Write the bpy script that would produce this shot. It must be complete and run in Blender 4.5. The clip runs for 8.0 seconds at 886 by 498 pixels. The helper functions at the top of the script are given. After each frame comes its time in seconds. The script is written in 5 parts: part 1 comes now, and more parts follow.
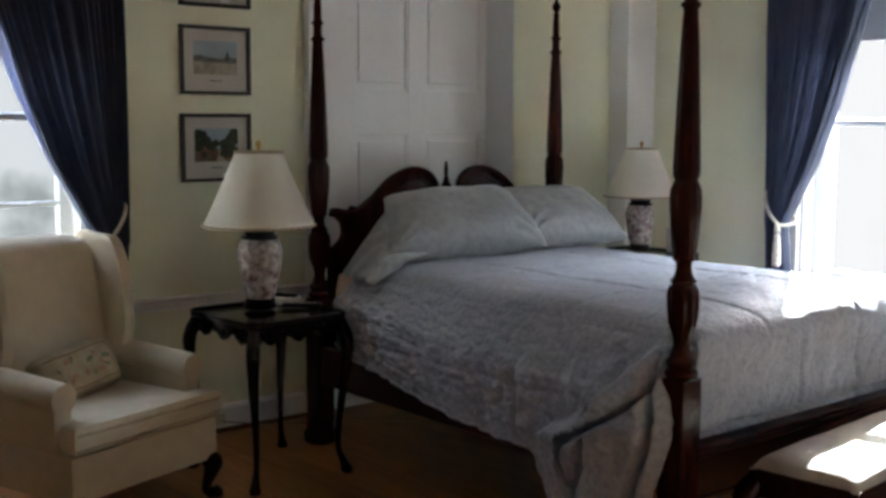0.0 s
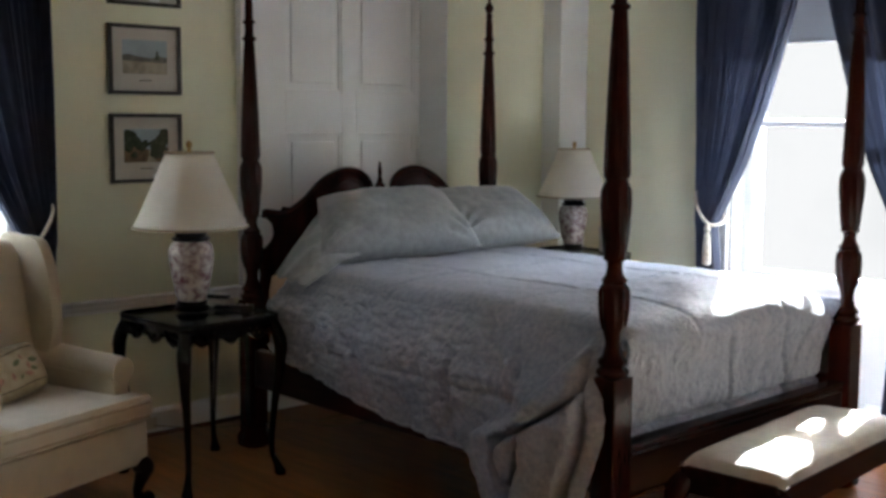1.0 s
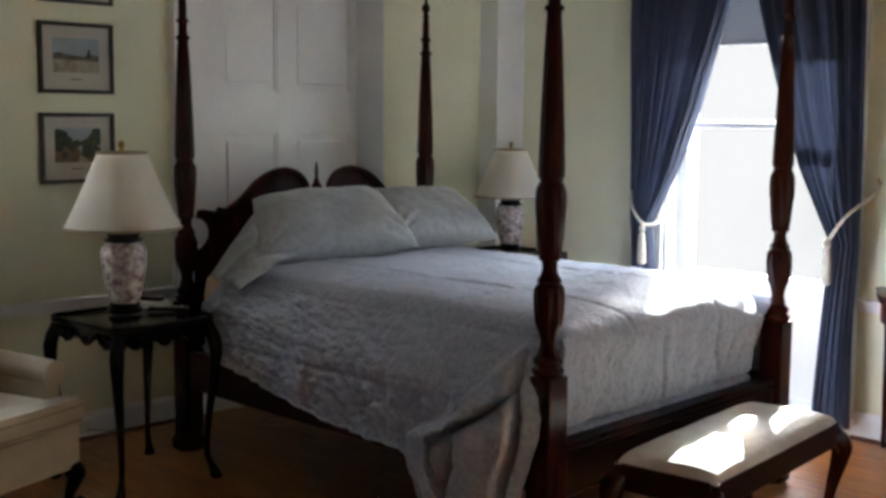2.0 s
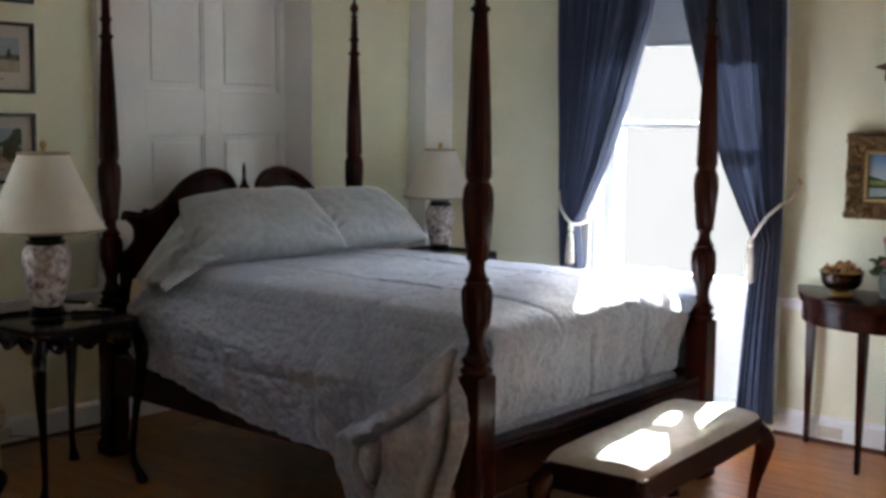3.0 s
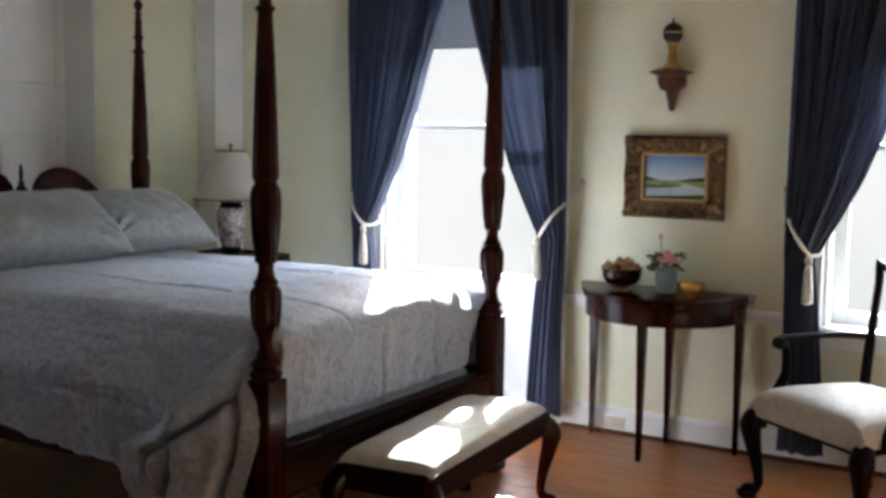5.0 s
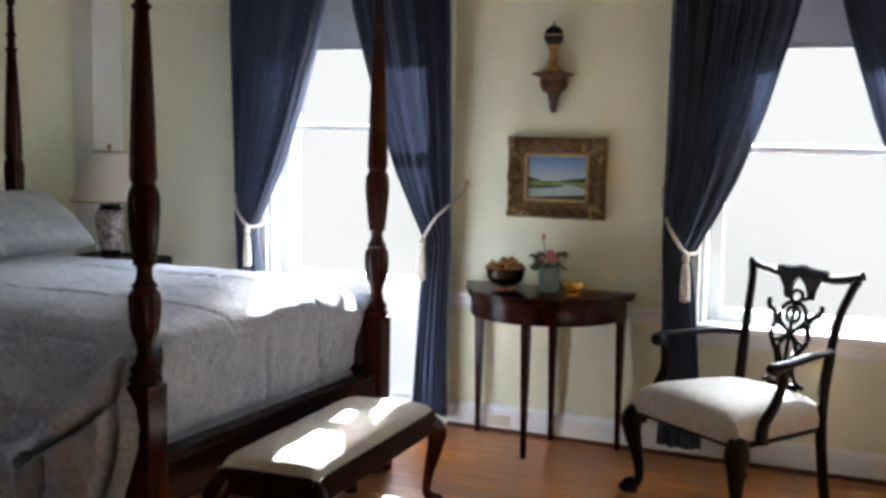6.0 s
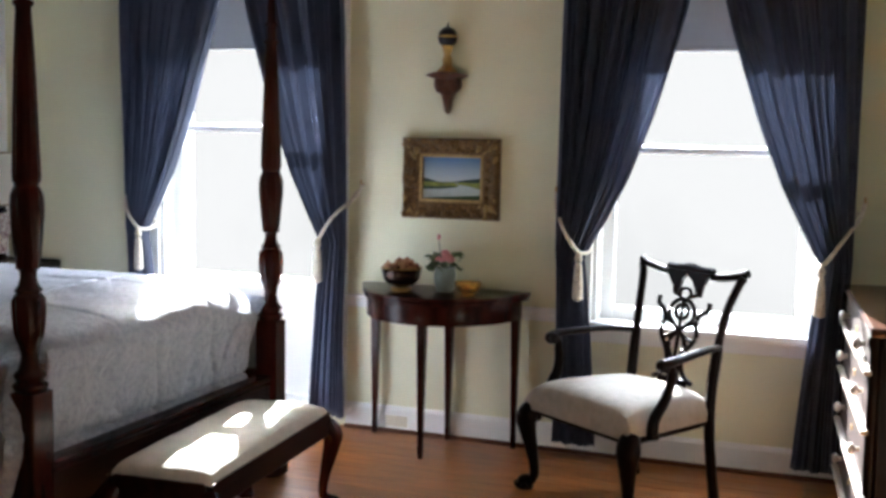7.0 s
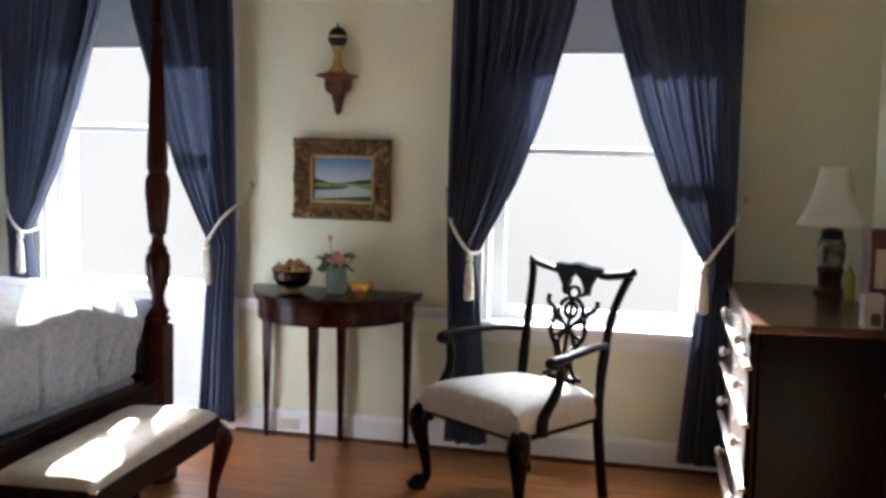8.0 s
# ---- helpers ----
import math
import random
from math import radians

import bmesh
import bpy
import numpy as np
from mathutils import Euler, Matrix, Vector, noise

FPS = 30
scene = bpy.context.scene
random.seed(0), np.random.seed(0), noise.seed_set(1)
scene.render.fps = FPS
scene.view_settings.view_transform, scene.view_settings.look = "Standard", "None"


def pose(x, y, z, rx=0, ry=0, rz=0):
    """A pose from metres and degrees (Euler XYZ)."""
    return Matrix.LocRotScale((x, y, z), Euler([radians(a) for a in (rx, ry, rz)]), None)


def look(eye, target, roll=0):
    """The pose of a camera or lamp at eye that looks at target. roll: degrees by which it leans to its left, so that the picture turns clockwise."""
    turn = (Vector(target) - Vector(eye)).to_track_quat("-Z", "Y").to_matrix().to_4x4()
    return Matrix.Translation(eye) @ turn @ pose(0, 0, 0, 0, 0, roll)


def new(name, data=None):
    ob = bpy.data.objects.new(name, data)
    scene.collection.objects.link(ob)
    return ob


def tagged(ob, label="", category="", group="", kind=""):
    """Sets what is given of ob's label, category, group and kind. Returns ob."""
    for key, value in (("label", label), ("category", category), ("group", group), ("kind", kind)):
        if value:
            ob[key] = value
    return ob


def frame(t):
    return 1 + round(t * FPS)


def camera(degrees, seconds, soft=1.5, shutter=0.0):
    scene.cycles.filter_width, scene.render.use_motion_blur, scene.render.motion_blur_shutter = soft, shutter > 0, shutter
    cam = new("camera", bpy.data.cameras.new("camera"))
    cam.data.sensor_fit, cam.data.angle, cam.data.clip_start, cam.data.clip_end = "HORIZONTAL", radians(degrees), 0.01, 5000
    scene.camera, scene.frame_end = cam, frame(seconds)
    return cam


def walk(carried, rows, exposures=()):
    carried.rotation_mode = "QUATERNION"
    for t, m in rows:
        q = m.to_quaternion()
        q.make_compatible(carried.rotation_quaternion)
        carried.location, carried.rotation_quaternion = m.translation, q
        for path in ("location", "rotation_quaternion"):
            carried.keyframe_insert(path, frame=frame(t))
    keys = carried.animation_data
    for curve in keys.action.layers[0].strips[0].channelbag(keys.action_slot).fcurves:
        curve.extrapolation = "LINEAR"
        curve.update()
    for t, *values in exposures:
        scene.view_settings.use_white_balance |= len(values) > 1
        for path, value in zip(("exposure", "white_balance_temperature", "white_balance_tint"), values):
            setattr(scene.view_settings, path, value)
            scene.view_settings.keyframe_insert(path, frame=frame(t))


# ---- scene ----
cam = camera(42.2, 8.0, soft=3.2)
PATH = [
    (0.0, (-2.7550, -2.2076, 1.4395), (-0.8649, 0.0975, 1.1020), 0.242),
    (0.5, (-2.7490, -2.2100, 1.4404), (-0.7909, 0.0378, 1.1042), 0.278),
    (1.0, (-2.7432, -2.2130, 1.4412), (-0.7282, -0.0160, 1.1049), 0.328),
    (1.5, (-2.7376, -2.2165, 1.4419), (-0.6669, -0.0719, 1.1059), 0.411),
    (3.0, (-2.7218, -2.2306, 1.4430), (-0.4741, -0.2717, 1.1101), 0.540),
    (3.5, (-2.7168, -2.2365, 1.4430), (-0.4045, -0.3542, 1.1116), 0.564),
    (4.0, (-2.7121, -2.2429, 1.4429), (-0.3262, -0.4545, 1.1128), 0.635),
    (4.5, (-2.7075, -2.2499, 1.4427), (-0.2361, -0.5810, 1.1155), 0.739),
    (6.0, (-2.6948, -2.2744, 1.4411), (-0.0019, -0.9904, 1.1251), 0.945),
    (6.5, (-2.6909, -2.2837, 1.4402), (0.0538, -1.1134, 1.1281), 1.034),
    (7.0, (-2.6871, -2.2936, 1.4393), (0.1082, -1.2490, 1.1311), 1.044),
    (7.5, (-2.6836, -2.3040, 1.4381), (0.1544, -1.3802, 1.1337), 1.133),
    (8.0, (-2.6802, -2.3151, 1.4369), (0.1989, -1.5270, 1.1374), 1.188),
]
walk(cam, [(t, look(eye, target, roll)) for t, eye, target, roll in PATH], exposures=[(0.0, 3.70, 5900, 9), (8.0, 3.70, 5900, 9)])

# ---- plan, in metres: x along the bed's head, y from foot to head, z up ----
WW = 2.29          # face of the window wall
HW = 2.46          # face of the head wall beside the door
HWR = 2.21         # face of the head wall's deeper stretch
SW = -2.77         # face of the south wall
XW = -6.0          # face of the west wall
CEIL = 2.85
BED_W, BED_L = 1.44, 2.009

# ---- world, sun, large lights ----
SUN_DIR = Vector((-1.0, -0.475, -0.56))
world = bpy.data.worlds.new("world")
scene.world = world
world.use_nodes = True
wn = world.node_tree
sky = wn.nodes.new("ShaderNodeTexSky")
sky.sky_type = "NISHITA"
sky.sun_disc = False
sky.sun_elevation = math.atan2(0.56, math.hypot(1.0, 0.475))
sky.sun_rotation = math.atan2(1.0, 0.475)
wn.links.new(sky.outputs["Color"], wn.nodes["Background"].inputs["Color"])
wn.nodes["Background"].inputs["Strength"].default_value = 0.10

sun = new("sun", bpy.data.lights.new("sun", "SUN"))
sun.data.energy, sun.data.angle, sun.data.color = 5.0, radians(0.6), (1.0, 0.95, 0.87)
sun.matrix_world = look((0, 0, 0), SUN_DIR)


def window_lamp(eye, target, sx, sy, watts, colour=(0.955, 0.965, 1.0)):
    """Skylight falling into a window from above the garden."""
    lamp = new("sky_light", bpy.data.lights.new("sky_light", "AREA"))
    lamp.data.shape, lamp.data.size, lamp.data.size_y = "RECTANGLE", sx, sy
    lamp.data.energy, lamp.data.color = watts, colour
    lamp.matrix_world = look(eye, target)


window_lamp((WW + 4.0, 0.1, 3.75), (WW, 0.68, 1.1), 3.0, 1.7, 62)
window_lamp((WW + 2.2, -1.6, 3.6), (WW, -1.6, 1.2), 2.4, 1.6, 12)
window_lamp((-1.34, HW + 2.2, 3.6), (-1.34, HW, 1.2), 2.4, 1.6, 10, (0.80, 0.90, 1.10))

# ---- materials ----
MATS = {}


def material(name, base, rough=0.6, metal=0.0, scale=20.0, vary=0.25, bump=0.15, fine=None, stretch=(1, 1, 1),
             second=None, sheen=0.0, coat=0.0, random_piece=0.0, spec=0.5, depth=0.01):
    """Base colour mottled at two scales, with a matching relief."""
    if name in MATS:
        return MATS[name]
    m = bpy.data.materials.new(name)
    m.use_nodes = True
    MATS[name] = m
    nt = m.node_tree
    b = nt.nodes["Principled BSDF"]
    b.inputs["Roughness"].default_value = rough
    b.inputs["Metallic"].default_value = metal
    b.inputs["Specular IOR Level"].default_value = spec
    b.inputs["Sheen Weight"].default_value = sheen
    b.inputs["Coat Weight"].default_value = coat
    b.inputs["Coat Roughness"].default_value = 0.15
    co = nt.nodes.new("ShaderNodeTexCoord")
    mp = nt.nodes.new("ShaderNodeMapping")
    mp.inputs["Scale"].default_value = stretch
    nt.links.new(co.outputs["Object"], mp.inputs["Vector"])
    n1 = nt.nodes.new("ShaderNodeTexNoise")
    n1.inputs["Scale"].default_value = scale
    n1.inputs["Detail"].default_value = 5
    n2 = nt.nodes.new("ShaderNodeTexNoise")
    n2.inputs["Scale"].default_value = fine or scale * 9
    n2.inputs["Detail"].default_value = 3
    for n in (n1, n2):
        nt.links.new(mp.outputs["Vector"], n.inputs["Vector"])
    mix = nt.nodes.new("ShaderNodeMix")
    mix.data_type = "RGBA"
    dark = second or tuple(c * (1 - vary) for c in base)
    mix.inputs["A"].default_value = (*dark, 1)
    mix.inputs["B"].default_value = (*base, 1)
    ramp = nt.nodes.new("ShaderNodeMapRange")
    ramp.inputs["From Min"].default_value = 0.32
    ramp.inputs["From Max"].default_value = 0.62
    add = nt.nodes.new("ShaderNodeMath")
    add.operation = "MULTIPLY_ADD"
    nt.links.new(n2.outputs["Fac"], add.inputs[0])
    add.inputs[1].default_value = 0.3
    sub = nt.nodes.new("ShaderNodeMath")
    sub.operation = "SUBTRACT"
    sub.inputs[1].default_value = 0.15
    nt.links.new(n1.outputs["Fac"], sub.inputs[0])
    nt.links.new(sub.outputs[0], add.inputs[2])
    nt.links.new(add.outputs[0], ramp.inputs["Value"])
    nt.links.new(ramp.outputs[0], mix.inputs["Factor"])
    out = mix.outputs["Result"]
    if random_piece:
        info = nt.nodes.new("ShaderNodeObjectInfo")
        hsv = nt.nodes.new("ShaderNodeHueSaturation")
        rr = nt.nodes.new("ShaderNodeMapRange")
        rr.inputs["To Min"].default_value = 1 - random_piece
        rr.inputs["To Max"].default_value = 1 + random_piece
        nt.links.new(info.outputs["Random"], rr.inputs["Value"])
        nt.links.new(rr.outputs[0], hsv.inputs["Value"])
        nt.links.new(out, hsv.inputs["Color"])
        out = hsv.outputs["Color"]
    nt.links.new(out, b.inputs["Base Color"])
    if bump:
        bp = nt.nodes.new("ShaderNodeBump")
        bp.inputs["Strength"].default_value = bump
        bp.inputs["Distance"].default_value = depth
        nt.links.new(add.outputs[0], bp.inputs["Height"])
        nt.links.new(bp.outputs["Normal"], b.inputs["Normal"])
    return m


def translucent(m, weight, colour):
    """Let light shine through thin cloth."""
    nt = m.node_tree
    b, o = nt.nodes["Principled BSDF"], nt.nodes["Material Output"]
    tr = nt.nodes.new("ShaderNodeBsdfTranslucent")
    tr.inputs["Color"].default_value = (*colour, 1)
    mx = nt.nodes.new("ShaderNodeMixShader")
    mx.inputs["Fac"].default_value = weight
    nt.links.new(b.outputs[0], mx.inputs[1])
    nt.links.new(tr.outputs[0], mx.inputs[2])
    nt.links.new(mx.outputs[0], o.inputs["Surface"])
    return m


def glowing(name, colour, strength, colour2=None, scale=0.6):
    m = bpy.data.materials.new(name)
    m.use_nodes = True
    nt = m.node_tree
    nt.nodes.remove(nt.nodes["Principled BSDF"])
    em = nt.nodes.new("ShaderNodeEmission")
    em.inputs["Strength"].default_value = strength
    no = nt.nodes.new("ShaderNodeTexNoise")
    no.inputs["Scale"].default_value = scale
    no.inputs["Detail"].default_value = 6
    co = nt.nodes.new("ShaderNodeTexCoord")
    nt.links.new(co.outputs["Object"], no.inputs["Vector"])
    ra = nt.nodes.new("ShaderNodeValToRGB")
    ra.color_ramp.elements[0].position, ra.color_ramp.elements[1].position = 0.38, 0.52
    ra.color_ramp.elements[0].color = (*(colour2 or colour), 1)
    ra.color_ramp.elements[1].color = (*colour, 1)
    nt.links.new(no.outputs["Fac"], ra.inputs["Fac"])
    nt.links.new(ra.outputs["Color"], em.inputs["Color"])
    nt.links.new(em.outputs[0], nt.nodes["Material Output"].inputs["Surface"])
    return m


WALL = material("wall_paint", (0.80, 0.805, 0.60), 0.75, scale=2.5, vary=0.05, bump=0.05, fine=160)
TRIM = material("white_trim", (0.85, 0.865, 0.855), 0.45, scale=3, vary=0.06, bump=0.04, fine=90)
CEILM = material("ceiling_paint", (0.86, 0.85, 0.82), 0.85, scale=3, vary=0.04, bump=0.05)
MAHOG = material("mahogany", (0.036, 0.0065, 0.0035), 0.24, scale=7, vary=0.6, bump=0.05, stretch=(3, 3, 0.5), coat=0.0, spec=0.15)
MAHOGX = material("mahogany_rail", (0.020, 0.0045, 0.003), 0.3, scale=7, vary=0.6, bump=0.04, stretch=(0.5, 3, 4), coat=0.0, spec=0.10)
MAHOGY = material("mahogany_side", (0.040, 0.009, 0.005), 0.28, scale=7, vary=0.6, bump=0.04, stretch=(3, 0.5, 4), coat=0.0, spec=0.15)
EBONY = material("dark_stained_wood", (0.008, 0.0035, 0.0025), 0.30, scale=9, vary=0.5, bump=0.06, stretch=(3, 3, 0.6), coat=0.0, spec=0.11)
LACQ = material("black_polished_wood", (0.006, 0.003, 0.0025), 0.16, scale=9, vary=0.5, bump=0.03, stretch=(3, 3, 0.6), coat=0.1, spec=0.25)
DRESSER = material("dresser_wood", (0.075, 0.027, 0.013), 0.24, scale=6, vary=0.5, bump=0.04, stretch=(0.6, 3, 3), coat=0.25, spec=0.35)
PLANK = material("pine_plank", (0.35, 0.125, 0.029), 0.30, scale=5, vary=0.38, bump=0.05, stretch=(6, 0.7, 1), random_piece=0.16, coat=0.0, spec=0.33)
GAPM = material("floor_gap", (0.05, 0.025, 0.012), 0.9, bump=0)
CREAM = material("cream_upholstery", (0.56, 0.48, 0.34), 0.85, scale=14, vary=0.10, bump=0.25, fine=420, sheen=0.25)
PIPING = material("cream_piping", (0.42, 0.34, 0.23), 0.85, scale=30, vary=0.15)
IVORY = material("ivory_damask", (0.45, 0.41, 0.34), 0.75, scale=26, vary=0.17, bump=0.3, fine=350, sheen=0.2)
SHEET = material("peach_sheet", (0.56, 0.39, 0.26), 0.85, scale=9, vary=0.12, bump=0.2)
COVER = material("blue_grey_damask", (0.38, 0.415, 0.48), 0.5, scale=52, vary=0.3, bump=0.65, fine=150, second=(0.268, 0.296, 0.375), sheen=0.2, depth=0.011)
SHAM = material("grey_sateen", (0.33, 0.35, 0.35), 0.5, scale=30, vary=0.2, bump=0.25, fine=110, sheen=0.3)
BLUE = translucent(material("blue_curtain_cloth", (0.038, 0.050, 0.096), 0.72, scale=12, vary=0.25, bump=0.2, fine=300, sheen=0.08), 0.15, (0.36, 0.40, 0.52))
BACKLIT_EDGE = translucent(material("backlit_edge_cloth", (0.20, 0.21, 0.28), 0.75, scale=12, vary=0.15, bump=0.15, fine=300, sheen=0.2), 0.55, (0.50, 0.51, 0.66))
ROPE = material("ivory_rope", (0.70, 0.65, 0.55), 0.8, scale=60, vary=0.3, bump=0.5)
SHADE = translucent(material("lampshade_silk", (0.92, 0.90, 0.84), 0.8, scale=8, vary=0.08, bump=0.15, fine=300), 0.5, (0.94, 0.91, 0.83))
BLIND = translucent(material("roller_blind_cloth", (0.50, 0.51, 0.52), 0.8, scale=5, vary=0.06, bump=0.05), 0.06, (0.5, 0.55, 0.6))
SUN_STOP = translucent(material("sun_stop_cloth", (0.80, 0.80, 0.78), 0.8, scale=5, vary=0.05, bump=0.05), 0.07, (0.72, 0.71, 0.68))
BRASS = material("brass", (0.55, 0.36, 0.12), 0.3, metal=1.0, scale=30, vary=0.3, bump=0.1)
GILT = material("gilded_wood", (0.23, 0.135, 0.048), 0.40, metal=0.55, scale=95, vary=0.6, bump=0.8, second=(0.055, 0.030, 0.013))
LINER = material("pale_gilding", (0.42, 0.29, 0.12), 0.4, metal=0.5, scale=60, vary=0.3, bump=0.2)
PORC = material("painted_porcelain", (0.66, 0.62, 0.57), 0.15, scale=34, second=(0.20, 0.10, 0.12), bump=0.0, coat=0.6)
DARKGLAZE = material("dark_glaze", (0.018, 0.018, 0.026), 0.2, scale=20, vary=0.3, bump=0.0, coat=0.1, spec=0.3)
PEWTER = material("dark_copper", (0.034, 0.018, 0.012), 0.2, metal=0.7, scale=20, vary=0.4, bump=0.05)
AMBER = material("gilded_glass", (0.80, 0.47, 0.10), 0.18, metal=0.8, scale=70, vary=0.55, bump=0.3)
CELADON = material("celadon_glaze", (0.25, 0.32, 0.27), 0.3, scale=15, vary=0.2, bump=0.05)
LEAF = material("rose_leaf", (0.10, 0.15, 0.055), 0.6, scale=40, vary=0.4, bump=0.1)
PETAL = material("pink_petal", (0.70, 0.28, 0.28), 0.7, scale=50, vary=0.3, bump=0.1)
POTP = material("dried_petals", (0.58, 0.34, 0.15), 0.8, scale=26, vary=0.5, bump=0.3, second=(0.16, 0.035, 0.025))
BLACKF = material("black_frame", (0.025, 0.018, 0.014), 0.35, scale=20, vary=0.3, bump=0.05)
MAT_BOARD = material("mat_board", (0.56, 0.53, 0.46), 0.9, scale=8, vary=0.05, bump=0.05)
PLASTIC = material("ivory_plastic", (0.62, 0.58, 0.47), 0.4, scale=10, vary=0.05, bump=0.0)
WHITEC = material("white_card", (0.78, 0.78, 0.76), 0.8, scale=10, vary=0.05, bump=0.0)
BLACKP = material("black_plastic", (0.02, 0.02, 0.022), 0.35, scale=10, vary=0.2, bump=0.0)

GLASS = bpy.data.materials.new("window_glass")
GLASS.use_nodes = True
gb = GLASS.node_tree.nodes["Principled BSDF"]
gb.inputs["Transmission Weight"].default_value = 1.0
gb.inputs["Roughness"].default_value = 0.0
gb.inputs["IOR"].default_value = 1.05

# ---- mesh helpers ----


def bm_box(bm, x0, x1, y0, y1, z0, z1, bevel=0.0, m=None):
    vs = [bm.verts.new((x, y, z)) for z in (z0, z1) for y in (y0, y1) for x in (x0, x1)]
    fs = [bm.faces.new([vs[i] for i in f]) for f in ((0, 2, 3, 1), (4, 5, 7, 6), (0, 1, 5, 4), (2, 6, 7, 3), (1, 3, 7, 5), (0, 4, 6, 2))]
    if bevel:
        es = list({e for f in fs for e in f.edges})
        r = bmesh.ops.bevel(bm, geom=es, offset=bevel, segments=2, affect="EDGES", profile=0.6)
        vs = list({v for f in r["faces"] for v in f.verts} | {v for v in vs if v.is_valid})
    if m is not None:
        bmesh.ops.transform(bm, matrix=m, verts=[v for v in vs if v.is_valid])
    return bm


def box(x0, x1, y0, y1, z0, z1, bevel=0.0):
    return bm_box(bmesh.new(), x0, x1, y0, y1, z0, z1, bevel)


def lathe(profile, n=28, bm=None, at=(0, 0, 0), m=None, wobble=None):
    """Turn a profile of (radius, height) about the z axis."""
    bm = bm or bmesh.new()
    rings = []
    for r, z in profile:
        ring = []
        for i in range(n):
            a = 2 * math.pi * i / n
            rr = r * (wobble(a, z) if wobble else 1)
            p = Vector((rr * math.cos(a), rr * math.sin(a), z))
            p = (m @ p if m else p) + Vector(at)
            ring.append(bm.verts.new(p))
        rings.append(ring)
    for a, b in zip(rings, rings[1:]):
        for i in range(n):
            bm.faces.new((a[i], a[(i + 1) % n], b[(i + 1) % n], b[i]))
    bm.faces.new(rings[0][::-1])
    bm.faces.new(rings[-1])
    return bm


def spline(points, steps=8):
    """A smooth line through points of any dimension."""
    pts = [np.array(p, float) for p in points]
    out = []
    for i in range(len(pts) - 1):
        p0, p1, p2, p3 = pts[max(i - 1, 0)], pts[i], pts[i + 1], pts[min(i + 2, len(pts) - 1)]
        for k in range(steps):
            t = k / steps
            out.append(0.5 * (2 * p1 + (p2 - p0) * t + (2 * p0 - 5 * p1 + 4 * p2 - p3) * t * t + (3 * p1 - p0 - 3 * p2 + p3) * t ** 3))
    out.append(pts[-1])
    return out


def tube(path, radii, n=10, bm=None, side=None, flat=1.0):
    """Sweep an oval along a path; radii one for all or one a point; flat squeezes it across side."""
    bm = bm or bmesh.new()
    pts = [Vector(p[:3]) for p in path]
    rings = []
    ref = Vector(side) if side else Vector((0.31, 0.17, 0.93))
    for i, p in enumerate(pts):
        d = (pts[min(i + 1, len(pts) - 1)] - pts[max(i - 1, 0)]).normalized()
        u = (ref - d * ref.dot(d))
        u = u.normalized() if u.length > 1e-4 else d.orthogonal().normalized()
        v = d.cross(u)
        r = radii[i] if hasattr(radii, "__len__") else radii
        rings.append([bm.verts.new(p + u * (r * flat * math.cos(2 * math.pi * k / n)) + v * (r * math.sin(2 * math.pi * k / n))) for k in range(n)])
    for a, b in zip(rings, rings[1:]):
        for k in range(n):
            bm.faces.new((a[k], a[(k + 1) % n], b[(k + 1) % n], b[k]))
    bm.faces.new(rings[0][::-1])
    bm.faces.new(rings[-1])
    return bm


def slab(outline, z0, z1, bevel=0.0, m=None, bm=None):
    """A flat outline of (x, y) raised from z0 to z1."""
    own = bmesh.new()
    lo = [own.verts.new((x, y, z0)) for x, y in outline]
    hi = [own.verts.new((x, y, z1)) for x, y in outline]
    own.faces.new(lo[::-1])
    own.faces.new(hi)
    n = len(lo)
    for i in range(n):
        own.faces.new((lo[i], lo[(i + 1) % n], hi[(i + 1) % n], hi[i]))
    bmesh.ops.recalc_face_normals(own, faces=own.faces[:])
    if bevel:
        es = [e for e in own.edges if abs(e.verts[0].co.z - e.verts[1].co.z) < 1e-6]
        bmesh.ops.bevel(own, geom=es, offset=bevel, segments=2, affect="EDGES", profile=0.6)
    if m is not None:
        bmesh.ops.transform(own, matrix=m, verts=own.verts[:])
    if bm is None:
        return own
    me = bpy.data.meshes.new("temporary")
    own.to_mesh(me)
    bm.from_mesh(me)
    bpy.data.meshes.remove(me)
    return bm


def link(name, bm, mat, smooth=True):
    bmesh.ops.recalc_face_normals(bm, faces=bm.faces[:])
    me = bpy.data.meshes.new(name)
    bm.to_mesh(me)
    bm.free()
    me.materials.append(mat)
    if smooth:
        for p in me.polygons:
            p.use_smooth = True
        me.set_sharp_from_angle(angle=radians(38))
    return new(name, me)


def part(name, bm, mat, parent, label="", smooth=True):
    ob = link(name, bm, mat, smooth)
    ob.parent = parent
    if label:
        tagged(ob, label)
    return ob


def empty(name, m=None):
    ob = new(name)
    ob.empty_display_size = 0.1
    if m is not None:
        ob.matrix_world = m
    return ob


